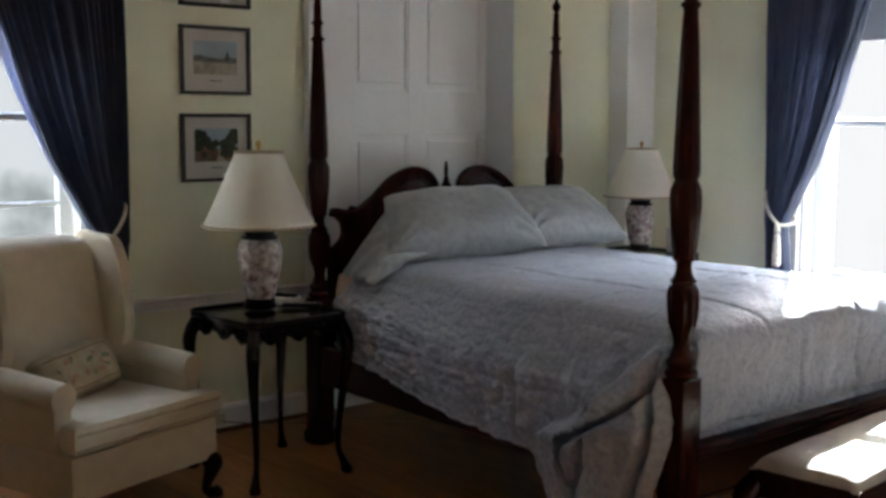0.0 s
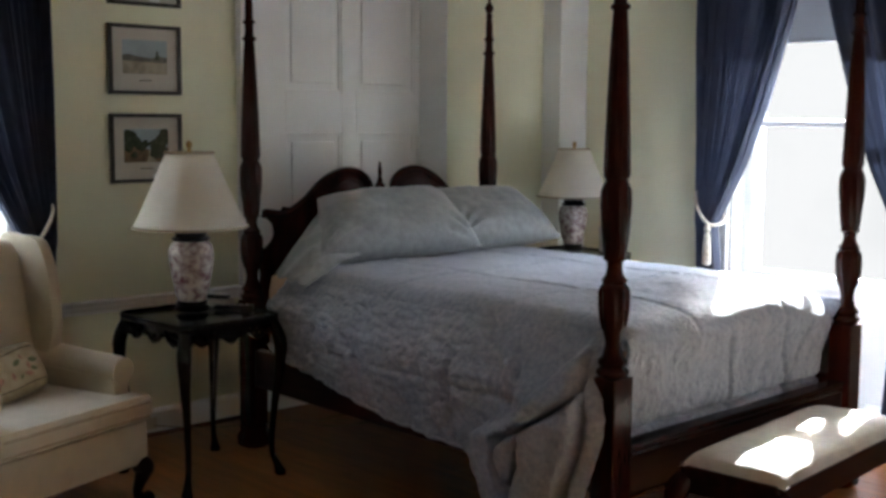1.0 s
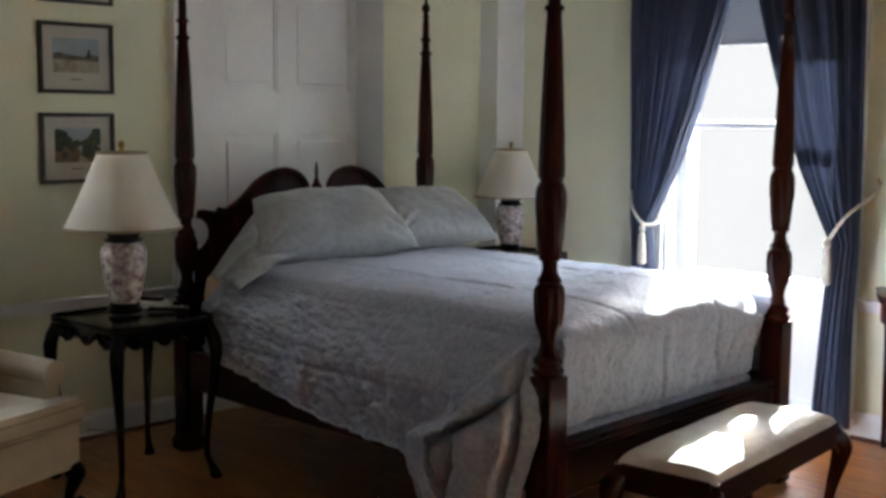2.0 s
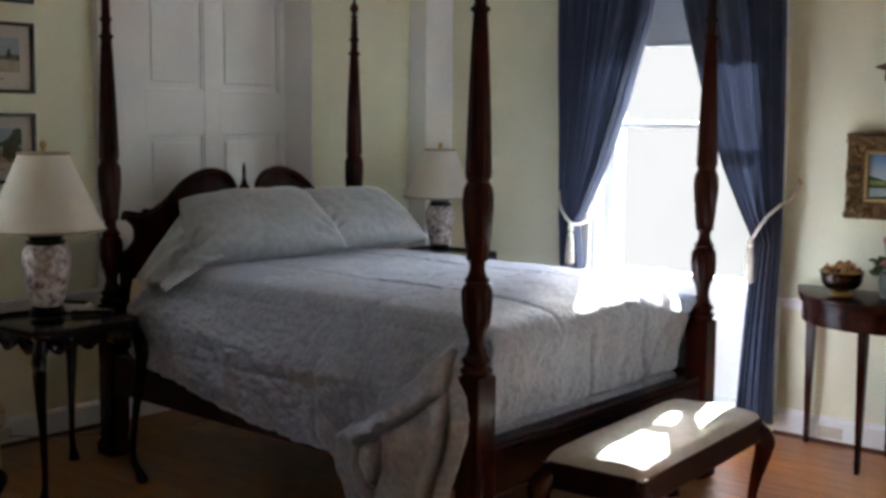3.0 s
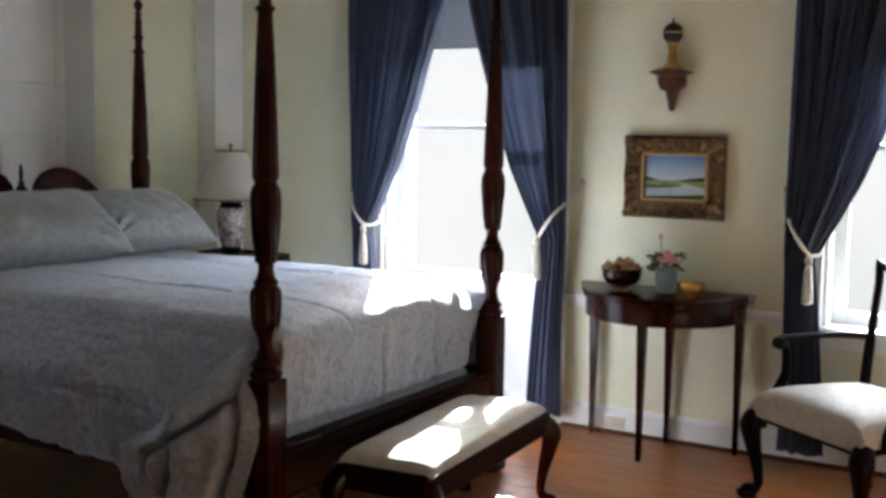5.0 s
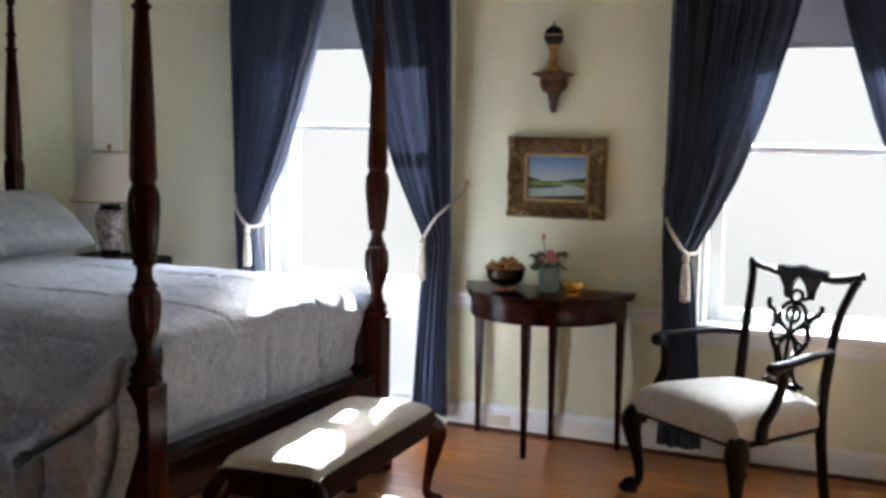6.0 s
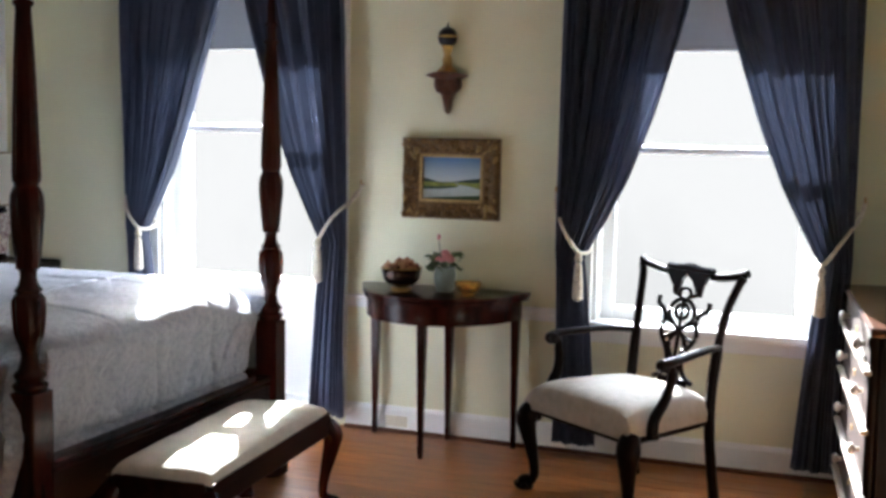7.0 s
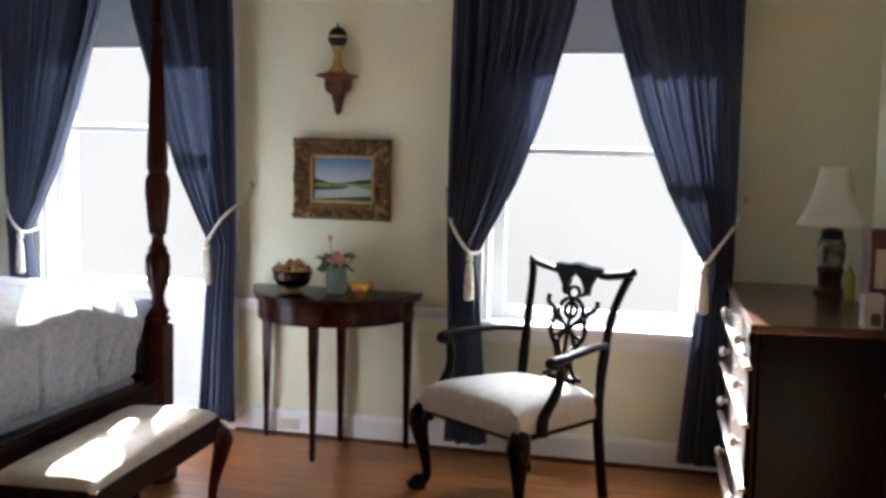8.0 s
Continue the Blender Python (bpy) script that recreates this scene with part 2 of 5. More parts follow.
def pillow_bm(w, h, t, seed=0.0, n=26, wrinkle=0.012, square=0.16):
    """A stuffed cushion in its own x-z plane, thick along y."""
    bm = bmesh.new()
    for sgn in (-1, 1):
        grid = []
        for j in range(n + 1):
            row = []
            for i in range(n + 1):
                u, v = 2 * i / n - 1, 2 * j / n - 1
                k = (1 - abs(u) ** 3.2) * (1 - abs(v) ** 3.2)
                th = t * 0.5 * max(k, 0) ** 0.45
                pin = 1 - square * (abs(u) ** 4) * (1 - v * v) * 0.5
                pinv = 1 - square * (abs(v) ** 4) * (1 - u * u) * 0.5
                round_ = 1 - 0.16 * (abs(u) ** 3) * (abs(v) ** 3)
                x, z = u * w / 2 * pin * round_, v * h / 2 * pinv * round_
                nn = noise.fractal(Vector((x * 5 + seed, z * 5, sgn * 2.0)), 0.8, 2.0, 4) * wrinkle
                edge = min(1.0, 3 * k)
                row.append(bm.verts.new((x, sgn * (th + nn * edge), z + nn * 0.6)))
            grid.append(row)
        for j in range(n):
            for i in range(n):
                q = (grid[j][i], grid[j][i + 1], grid[j + 1][i + 1], grid[j + 1][i])
                bm.faces.new(q if sgn < 0 else q[::-1])
    bmesh.ops.remove_doubles(bm, verts=bm.verts[:], dist=0.0012)
    return bm


# ---- structure: walls, ceiling, floor bed ----
def wall_along_y(name, x0, x1, y0, y1, z0, z1, holes, mat=WALL):
    """A wall between x0 and x1 running along y, with openings (ya, yb, za, zb)."""
    bm = bmesh.new()
    y = y0
    for ya, yb, za, zb in sorted(holes):
        bm_box(bm, x0, x1, y, ya, z0, z1)
        if za > z0 + 0.001:
            bm_box(bm, x0, x1, ya, yb, z0, za)
        bm_box(bm, x0, x1, ya, yb, zb, z1)
        y = yb
    bm_box(bm, x0, x1, y, y1, z0, z1)
    return tagged(link(name, bm, mat, False), kind="structure")


def wall_along_x(name, y0, y1, x0, x1, z0, z1, holes, mat=WALL):
    bm = bmesh.new()
    x = x0
    for xa, xb, za, zb in sorted(holes):
        bm_box(bm, x, xa, y0, y1, z0, z1)
        if za > z0 + 0.001:
            bm_box(bm, xa, xb, y0, y1, z0, za)
        bm_box(bm, xa, xb, y0, y1, zb, z1)
        x = xb
    bm_box(bm, x, x1, y0, y1, z0, z1)
    return tagged(link(name, bm, mat, False), kind="structure")


W1C, W2C, W0C = 0.64, -1.615, -1.34      # centres of the windows
OPEN = 0.47                              # half an opening's width
SILL, HEADZ = 0.605, 2.45
LOW1 = 0.10

we = tagged(wall_along_y("wall_east", WW, WW + 0.3, SW - 0.3, HW + 0.3, 0, CEIL,
             [(W2C - OPEN, W2C + OPEN, SILL, HEADZ), (W1C - OPEN, W1C + OPEN, LOW1, HEADZ)]),
       "pale yellow painted plaster wall with two tall windows", "wall")
wn_ = tagged(wall_along_x("wall_north", HW, HW + 0.3, XW - 0.3, WW, 0, CEIL,
             [(W0C - OPEN, W0C + OPEN, SILL, HEADZ)]), "pale yellow painted plaster wall behind the bed", "wall")
bm = box(1.337, WW, HWR, HW, 0, CEIL)
tagged(link("wall_north_deep", bm, WALL, False), "pale yellow wall standing forward beside the door", "wall", kind="structure")
tagged(wall_along_x("wall_south", SW - 0.3, SW, XW, WW, 0, CEIL, []), "pale yellow painted plaster wall behind the dresser", "wall")
# Unseen wall, set far back so less light bounces into the room.
tagged(wall_along_y("wall_west", XW - 0.3, XW, SW - 0.3, HW, 0, CEIL, []), "pale yellow painted plaster wall", "wall")
bm = box(XW, WW, SW, HW, CEIL, CEIL + 0.2)
tagged(link("ceiling", bm, CEILM, False), "white painted plaster ceiling", "ceiling", kind="structure")
bm = box(2.065, WW, 2.075, HWR, 0, CEIL, 0.003)
tagged(link("trim_corner", bm, TRIM, False), "white painted boxed corner casing", "trim", kind="structure")
bm = box(XW - 0.3, WW + 0.3, SW - 0.3, HW + 0.3, -0.2, -0.012)
floor = tagged(link("floor", bm, GAPM, False), "varnished pine board floor, orange-brown", "floor", kind="structure")


def moulded(name, along, at, face, a0, a1, profile, label, mat=TRIM):
    """A moulding of profile (out, up) run along 'x' or 'y'; face is the side it stands out to."""
    bm = bmesh.new()
    ends = []
    for a in (a0, a1):
        ring = []
        for o, u in profile:
            ring.append(bm.verts.new((a, at + face * o, u) if along == "x" else (at + face * o, a, u)))
        ends.append(ring)
    n = len(profile)
    for i in range(n):
        bm.faces.new((ends[0][i], ends[0][(i + 1) % n], ends[1][(i + 1) % n], ends[1][i]))
    bm.faces.new(ends[0][::-1])
    bm.faces.new(ends[1])
    return tagged(link(name, bm, mat, False), label, "trim", kind="structure")


BASEP = [(0, 0), (0.020, 0), (0.020, 0.006), (0.018, 0.010), (0.018, 0.105), (0.012, 0.118), (0.004, 0.124), (0, 0.124)]
RAILP = [(0, 0.590), (0.012, 0.590), (0.014, 0.605), (0.022, 0.615), (0.026, 0.630), (0.038, 0.640), (0.040, 0.650), (0, 0.650)]
CAS = 0.12
for nm, prof, lab in (("baseboard", BASEP, "white painted wooden baseboard"), ("chair_rail", RAILP, "moulded wooden chair rail")):
    e1, e2 = (W1C - OPEN - CAS, W1C + OPEN + CAS), (W2C - OPEN - CAS, W2C + OPEN + CAS)
    moulded(nm, "y", WW, -1, e1[1], 2.075, prof, lab)
    moulded(nm, "y", WW, -1, e2[1], e1[0], prof, lab)
    if nm == "baseboard":
        moulded(nm, "y", WW, -1, SW, e2[1], prof, lab)
    else:
        moulded(nm, "y", WW, -1, SW, e2[0], prof, lab)
    moulded(nm, "x", HW, -1, W0C + (OPEN + CAS if nm == "chair_rail" else -3), 0.21, prof, lab)
    moulded(nm, "x", HWR, -1, 1.337, 2.065, prof, lab)
    moulded(nm, "x", SW, 1, XW, WW - 0.04, prof, lab)
SHOEP = [(0.019, 0.0), (0.036, 0.0), (0.035, 0.008), (0.029, 0.015), (0.019, 0.018)]
SHOE = material("stained_shoe_moulding", (0.12, 0.045, 0.018), 0.4, scale=8, vary=0.4, bump=0.05, stretch=(3, 0.6, 3), spec=0.25)
moulded("shoe_moulding", "y", WW, -1, SW, W1C - OPEN - CAS, SHOEP, "brown stained quarter-round along the floor", SHOE)
moulded("shoe_moulding", "x", HW, -1, W0C - 3, 0.21, SHOEP, "brown stained quarter-round along the floor", SHOE)


# ---- windows ----
def window(name, m, low, label, meet, blind):
    """A sash window in its own frame: x across, y outward, z up; the wall's face is y = 0."""
    win = tagged(empty(name, m), label, "window", kind="structure")
    w = OPEN
    for s in (-1, 1):
        bm = box(min(s * w, s * (w + CAS)), max(s * w, s * (w + CAS)), -0.025, 0.002, low, HEADZ + CAS, 0.006)
        bm_box(bm, min(s * (w + CAS - 0.03), s * (w + CAS)), max(s * (w + CAS - 0.03), s * (w + CAS)), -0.04, -0.02, low, HEADZ + CAS, 0.005)
        part("casing", bm, TRIM, win, smooth=False)
        part("jamb", box(min(s * (w - 0.02), s * w), max(s * (w - 0.02), s * w), 0.002, 0.28, low, HEADZ), TRIM, win, smooth=False)
    part("head_casing", box(-w - CAS, w + CAS, -0.03, 0.002, HEADZ, HEADZ + CAS, 0.006), TRIM, win, smooth=False)
    part("head_jamb", box(-w, w, 0.002, 0.28, HEADZ - 0.02, HEADZ), TRIM, win, smooth=False)
    part("window_sill", box(-w - CAS - 0.03, w + CAS + 0.03, -0.06, 0.12, low - 0.03, low + 0.005, 0.008), TRIM, win, smooth=False)
    if low > 0.3:
        part("apron", box(-w - CAS, w + CAS, -0.02, 0.0, low - 0.09, low - 0.03, 0.005), TRIM, win, smooth=False)
    rows = [(meet - 0.015, HEADZ - 0.02, 0.13), (SILL, meet + 0.015, 0.09)] if low > 0.3 else [(meet - 0.015, HEADZ - 0.02, 0.13), (0.63, meet + 0.015, 0.09), (low, 0.66, 0.13)]
    for z0, z1, y in rows:
        sash = part("sash", box(-w + 0.02, -w + 0.075, y, y + 0.04, z0, z1, 0.004), TRIM, win, smooth=False)
        part("stile", box(w - 0.075, w - 0.02, y, y + 0.04, z0, z1, 0.004), TRIM, sash, smooth=False)
        part("top_rail", box(-w + 0.075, w - 0.075, y, y + 0.04, z1 - 0.030, z1, 0.004), TRIM, sash, smooth=False)
        part("bottom_rail", box(-w + 0.075, w - 0.075, y, y + 0.04, z0, z0 + (0.034 if z0 > 1 else 0.06), 0.004), TRIM, sash, smooth=False)
        pane = part("pane", box(-w + 0.07, w - 0.07, y + 0.018, y + 0.022, z0 + 0.03, z1 - 0.03), GLASS, sash, smooth=False)
        pane.visible_shadow = False
    # Added panel: keeps direct sun off the floor and whitens the lowest panes.
    if low < 0.3:
        part("lower_blind", box(-w + 0.02, w - 0.02, 0.070, 0.074, low + 0.006, 0.640), SUN_STOP, win, "added white cloth panel that stops direct sun in the lowest lights", smooth=False)
    bl = part("roller_blind", box(-w + 0.03, w - 0.03, 0.055, 0.058, blind, HEADZ - 0.02), BLIND, win, "grey cloth roller blind, half drawn", smooth=False)
    part("hem_bar", box(-w + 0.03, w - 0.03, 0.050, 0.063, blind - 0.005, blind + 0.015, 0.003), BLIND, bl, smooth=False)
    return win


M_EAST = Matrix.Rotation(radians(-90), 4, "Z")
window("window_1", Matrix.Translation((WW, W1C, 0)) @ M_EAST, LOW1, "floor-length white sash window with grey blind", 1.43, 1.825)
window("window_2", Matrix.Translation((WW, W2C, 0)) @ M_EAST, SILL, "white double-hung sash window with grey blind", 1.37, 1.80)
w3 = window("window_3", Matrix.Translation((W0C, HW, 0)), SILL, "white double-hung sash window with glazing bars", 1.44, 1.80)
for z in (1.08, 1.90):
    part("glazing_bar", box(-OPEN + 0.07, OPEN - 0.07, 0.095 if z < 1.4 else 0.135, 0.125 if z < 1.4 else 0.165, z - 0.009, z + 0.009, 0.003), TRIM, w3, smooth=False)
for z0, z1, y in ((0.66, 1.40, 0.095), (1.48, 2.40, 0.135)):
    for x in (-0.13, 0.13):
        part("glazing_bar", box(x - 0.009, x + 0.009, y + 0.002, y + 0.028, z0, z1, 0.003), TRIM, w3, smooth=False)

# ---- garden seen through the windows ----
# Emissive sheets: the garden's daylight brightness is set in their own glow.
GARDEN_GLOW = glowing("garden_glow", (1.20, 1.14, 1.05), 0.079, (1.08, 1.03, 0.95), 0.35)
TREES_GLOW = glowing("trees_glow", (0.86, 0.85, 0.81), 0.085, (0.42, 0.44, 0.40), 1.4)
# Ground toned pale so that it reads as sunlit low in the window.
PALE_GROUND = material("lightened_ground", (0.55, 0.54, 0.50), 0.9, scale=3, vary=0.3, bump=0.3)
bm = bmesh.new()
bm_box(bm, -400, 400, -400, 400, -0.9, -0.6)
tagged(link("ground", bm, PALE_GROUND, False), "ground outside the windows, lightened to look brightly sunlit", "ground", kind="structure")
tagged(link("backdrop", box(WW + 4.4, WW + 4.5, -9, 9, -0.6, 2.75), GARDEN_GLOW, False), "glowing sheet for the overexposed garden beyond the windows", "backdrop", kind="structure")
tagged(link("backdrop", box(-9, 3.5, HW + 4.4, HW + 4.5, -0.6, 2.75), TREES_GLOW, False), "glowing sheet for the pale trees beyond the window", "backdrop", kind="structure")


# ---- door ----
def door():
    d = tagged(empty("door_1", Matrix.Translation((0.85, HW, 0))), "closed white six-panel wooden door behind the bed", "door", kind="structure")
    y = -0.02
    x0, x1, top = -0.545, 0.487, 2.52
    bm = box(x0, x1, y + 0.002, y + 0.018, 0.01, top)
    part("panel_backing", bm, TRIM, d, smooth=False)
    st = [(x0, -0.375), (-0.034, 0.06), (0.453, x1)]
    zs = [(0.01, 0.22), (0.80, 0.93), (1.374, 1.572), (2.32, top)]
    for a, b in st:
        part("stile", box(a, b, y - 0.012, y + 0.012, 0.01, top, 0.002), TRIM, d, smooth=False)
    for (a, _), (b, _) in zip([(-0.375, 0), (0.06, 0)], [(-0.034, 0), (0.453, 0)]):
        for z0, z1 in zs:
            part("rail", box(a, b, y - 0.012, y + 0.012, z0, z1, 0.002), TRIM, d, smooth=False)
        for (_, z0), (z1, _) in zip(zs, zs[1:]):
            bm = bmesh.new()
            bm_box(bm, a + 0.04, b - 0.04, y - 0.005, y + 0.012, z0 + 0.045, z1 - 0.045, 0.006)
            bm_box(bm, a, b, y - 0.007, y + 0.012, z0, z0 + 0.014, 0.004)
            bm_box(bm, a, b, y - 0.007, y + 0.012, z1 - 0.014, z1, 0.004)
            bm_box(bm, a, a + 0.014, y - 0.007, y + 0.012, z0, z1, 0.004)
            bm_box(bm, b - 0.014, b, y - 0.007, y + 0.012, z0, z1, 0.004)
            part("raised_panel", bm, TRIM, d, smooth=False)
    part("casing", box(x0 - 0.09, x0, -0.05, 0.0, 0, top + 0.09, 0.006), TRIM, d, smooth=False)
    part("head_casing", box(x0, x1, -0.05, 0.0, top, top + 0.09, 0.006), TRIM, d, smooth=False)
    part("reveal", box(x1 - 0.004, x1 + 0.0, -0.25, -0.035, 0, CEIL - 0.01), TRIM, d, smooth=False)


door()


# ---- curtains ----
EDGE_Z = (0.93, 1.06, 1.24, 1.52, 1.81, 1.97, 2.62)
EDGE_X = (0.475, 0.405, 0.315, 0.212, 0.125, 0.080, -0.05)
EDGE_N = (0.480, 0.412, 0.313, 0.203, 0.112, 0.065, -0.05)


def pleat_wave(a):
    """A rounded ridge and a narrow valley, as hanging cloth folds."""
    w = math.sin(a)
    return (1 - 2 * abs(math.sin(a / 2 + 0.3)) ** 0.8) * 0.75 + 0.45 * w


def curtain(m, half, name_label, hem=0.075, outer=0.61, top_in=0.0, tie_z=0.93, gather=0.13, rope_z=1.18, flare=0.21, seed=0, edge=EDGE_X, edge_strip=False):
    """One side of a pair: x runs from the window's middle to its outer side, y into the room is minus, z up."""
    th = tagged(empty("curtain", m), name_label, "curtain", "blue curtains at the windows")
    rng = random.Random(seed)
    nu, top = 150, 2.62
    zs = [top - (top - tie_z) * k / 40 for k in range(41)] + [tie_z - (tie_z - hem) * k / 24 for k in range(1, 25)]
    ph = [rng.uniform(0, 6.28) for _ in range(4)]
    bm = bmesh.new()
    rows = []
    for z in zs:
        if z >= tie_z:
            t = (top - z) / (top - tie_z)
            # the inner edge sweeps out to the tie in a slack curve
            inner = np.interp(z, EDGE_Z, edge) + 0.010 * math.sin(3 * t + seed)
            amp = 0.062 * (1 - t) + 0.032 * t
            out = outer
        else:
            t = (tie_z - z) / (tie_z - hem)
            e = t ** 0.8
            inner = outer - gather - (flare - gather) * e + 0.01
            amp = 0.020 + 0.004 * e
            out = outer - 0.01 * math.sin(t * 3)
        row = []
        for i in range(nu + 1):
            u = i / nu
            x = inner + (out - inner) * u
            f = 8.4 * u + 0.55 * math.sin(4.3 * u + ph[0]) + 0.22 * math.sin(11 * u + ph[2]) + 0.10 * math.sin(2.2 * z + ph[3])
            y = amp * (0.75 + 0.8 * noise.noise(Vector((u * 4.5, z * 0.5, seed)))) * (pleat_wave(2 * math.pi * f + ph[1]) + 0.30 * math.sin(4 * math.pi * f + ph[2] + z))
            y += 0.012 * math.sin(3 * u * 6 + ph[3] + 1.3 * z)
            fold = 0.018 * math.sin(2 * math.pi * f * 0.5 + z * 2.1) * (0.45 if z < tie_z else 0.4)
            row.append(bm.verts.new((half * x, -0.125 + y + fold, z + 0.004 * math.sin(4 * u + ph[0]) * (z < hem + 0.01))))
        rows.append(row)
    for a, b in zip(rows, rows[1:]):
        for i in range(nu):
            bm.faces.new((a[i], a[i + 1], b[i + 1], b[i]))
    cl = part("cloth", bm, BLUE, th)
    so = cl.modifiers.new("cloth_thickness", "SOLIDIFY")
    so.thickness = 0.003
    if edge_strip:
        # a paler strip along the leading edge: window backlight put into its colour
        fb, prev = bmesh.new(), None
        for z in zs[:41]:
            t = (top - z) / (top - tie_z)
            e0 = np.interp(z, EDGE_Z, edge) + 0.010 * math.sin(3 * t + seed)
            wide = 0.012 + 0.045 * math.sin(math.pi * min(1.0, 0.15 + t)) * (1 - 0.3 * t)
            cur = [fb.verts.new((half * (e0 + 0.010 - wide * c), -0.085 - dep + 0.006 * math.sin(z * 7 + c), z)) for c, dep in ((0, 0.035), (0.12, 0.040), (0.5, 0.042), (0.9, 0.036), (1, 0.028))]
            if prev:
                for i in range(4):
                    fb.faces.new((prev[i], prev[i + 1], cur[i + 1], cur[i]))
            prev = cur
        lo = part("lining_fold", fb, BACKLIT_EDGE, th, "pale lavender strip for the backlit curtain edge")
        lo.modifiers.new("strip_thickness", "SOLIDIFY").thickness = 0.002
    xin = outer - gather
    path = spline([(half * (outer + 0.035), -0.02, rope_z), (half * (outer + 0.02), -0.07, rope_z - 0.06), (half * (outer - 0.04), -0.185, tie_z + 0.10),
                   (half * (xin + 0.02), -0.18, tie_z + 0.0), (half * (xin - 0.012), -0.09, tie_z + 0.005), (half * (xin + 0.03), -0.045, tie_z + 0.05),
                   (half * (outer + 0.01), -0.03, rope_z - 0.04)], 8)
    tb = part("tieback", tube(path, 0.009, 8), ROPE, th, "ivory twisted rope tieback")
    x = half * (xin + 0.015)
    tas = lathe([(0.004, 0.0), (0.014, -0.012), (0.018, -0.03), (0.010, -0.045), (0.016, -0.06), (0.021, -0.12), (0.024, -0.20), (0.012, -0.21)], 14, at=(x, -0.19, tie_z + 0.0))
    part("tassel", tas, ROPE, tb)
    part("hook", tube([(half * (outer + 0.035), 0.0, rope_z), (half * (outer + 0.035), -0.03, rope_z), (half * (outer + 0.035), -0.035, rope_z + 0.02)], 0.005, 8), BRASS, th)
    return th


def curtain_rod(m):
    r = tagged(empty("curtain_rod", m), "slim brass curtain rod above the window", "curtain rod")
    part("rod", tube([(-0.72, -0.085, 2.6), (0.72, -0.085, 2.6)], 0.012, 12), BRASS, r)
    for s in (-0.68, 0.68):
        part("bracket", box(s - 0.012, s + 0.012, -0.09, 0.0, 2.585, 2.612, 0.003), BRASS, r, smooth=False)


for k, m in enumerate((Matrix.Translation((WW, W1C, 0)) @ M_EAST, Matrix.Translation((WW, W2C, 0)) @ M_EAST, Matrix.Translation((W0C, HW, 0)))):
    for s in (-1, 1):
        extra = dict(edge=EDGE_N, edge_strip=True) if k == 2 and s == 1 else {}
        off = Matrix.Translation(((0, -0.0235, 0), (0, -0.006, 0), (-0.012, 0, 0))[k])
        curtain(off @ m, s, "dark blue cloth curtain held back by an ivory rope", seed=10 * k + s, **extra)
    curtain_rod(m)


# ---- four-poster bed ----
POST = [(0.040, 0.650), (0.050, 0.664), (0.051, 0.676), (0.040, 0.686), (0.046, 0.698), (0.045, 0.708), (0.034, 0.720), (0.030, 0.735), (0.025, 0.758), (0.030, 0.785),
        (0.042, 0.825), (0.047, 0.870), (0.047, 0.910), (0.044, 0.935), (0.036, 0.945), (0.040, 0.955), (0.030, 0.968), (0.024, 0.990),
        (0.026, 1.010), (0.036, 1.020), (0.034, 1.030), (0.038, 1.075), (0.043, 1.130), (0.046, 1.180), (0.045, 1.225), (0.040, 1.250),
        (0.036, 1.256), (0.036, 1.266), (0.040, 1.272), (0.0395, 1.300), (0.036, 1.42), (0.031, 1.56), (0.026, 1.68), (0.022, 1.762), (0.029, 1.772),
        (0.029, 1.784), (0.020, 1.792), (0.019, 1.835), (0.026, 1.845), (0.026, 1.853), (0.018, 1.862), (0.017, 1.925), (0.013, 1.955), (0.020, 1.962),
        (0.011, 1.975), (0.020, 1.995), (0.022, 2.008), (0.014, 2.025), (0.008, 2.035), (0.009, 2.06), (0.003, 2.085)]


def reeds(a, z):
    if 1.28 < z < 1.75:
        return 1 + 0.05 * math.cos(12 * a)
    if 1.03 < z < 1.24 or 0.80 < z < 0.93:
        return 1 + 0.065 * math.cos(10 * a + 14 * z)
    return 1.0


def bed_post(parent, x, y, label):
    bm = lathe(spline(POST, 3), 36, wobble=reeds)
    bmesh.ops.translate(bm, vec=(x, y, 0), verts=bm.verts[:])
    p = part("bed_post", bm, MAHOG, parent, label)
    part("post_block", box(x - 0.046, x + 0.046, y - 0.046, y + 0.046, 0.10, 0.655, 0.006), MAHOG, p, smooth=False)
    part("foot", lathe([(0.058, 0.0), (0.074, 0.012), (0.076, 0.05), (0.060, 0.078), (0.066, 0.092), (0.060, 0.104)], 8, at=(x, y, 0), m=Matrix.Rotation(radians(22.5), 4, "Z")), MAHOG, p)


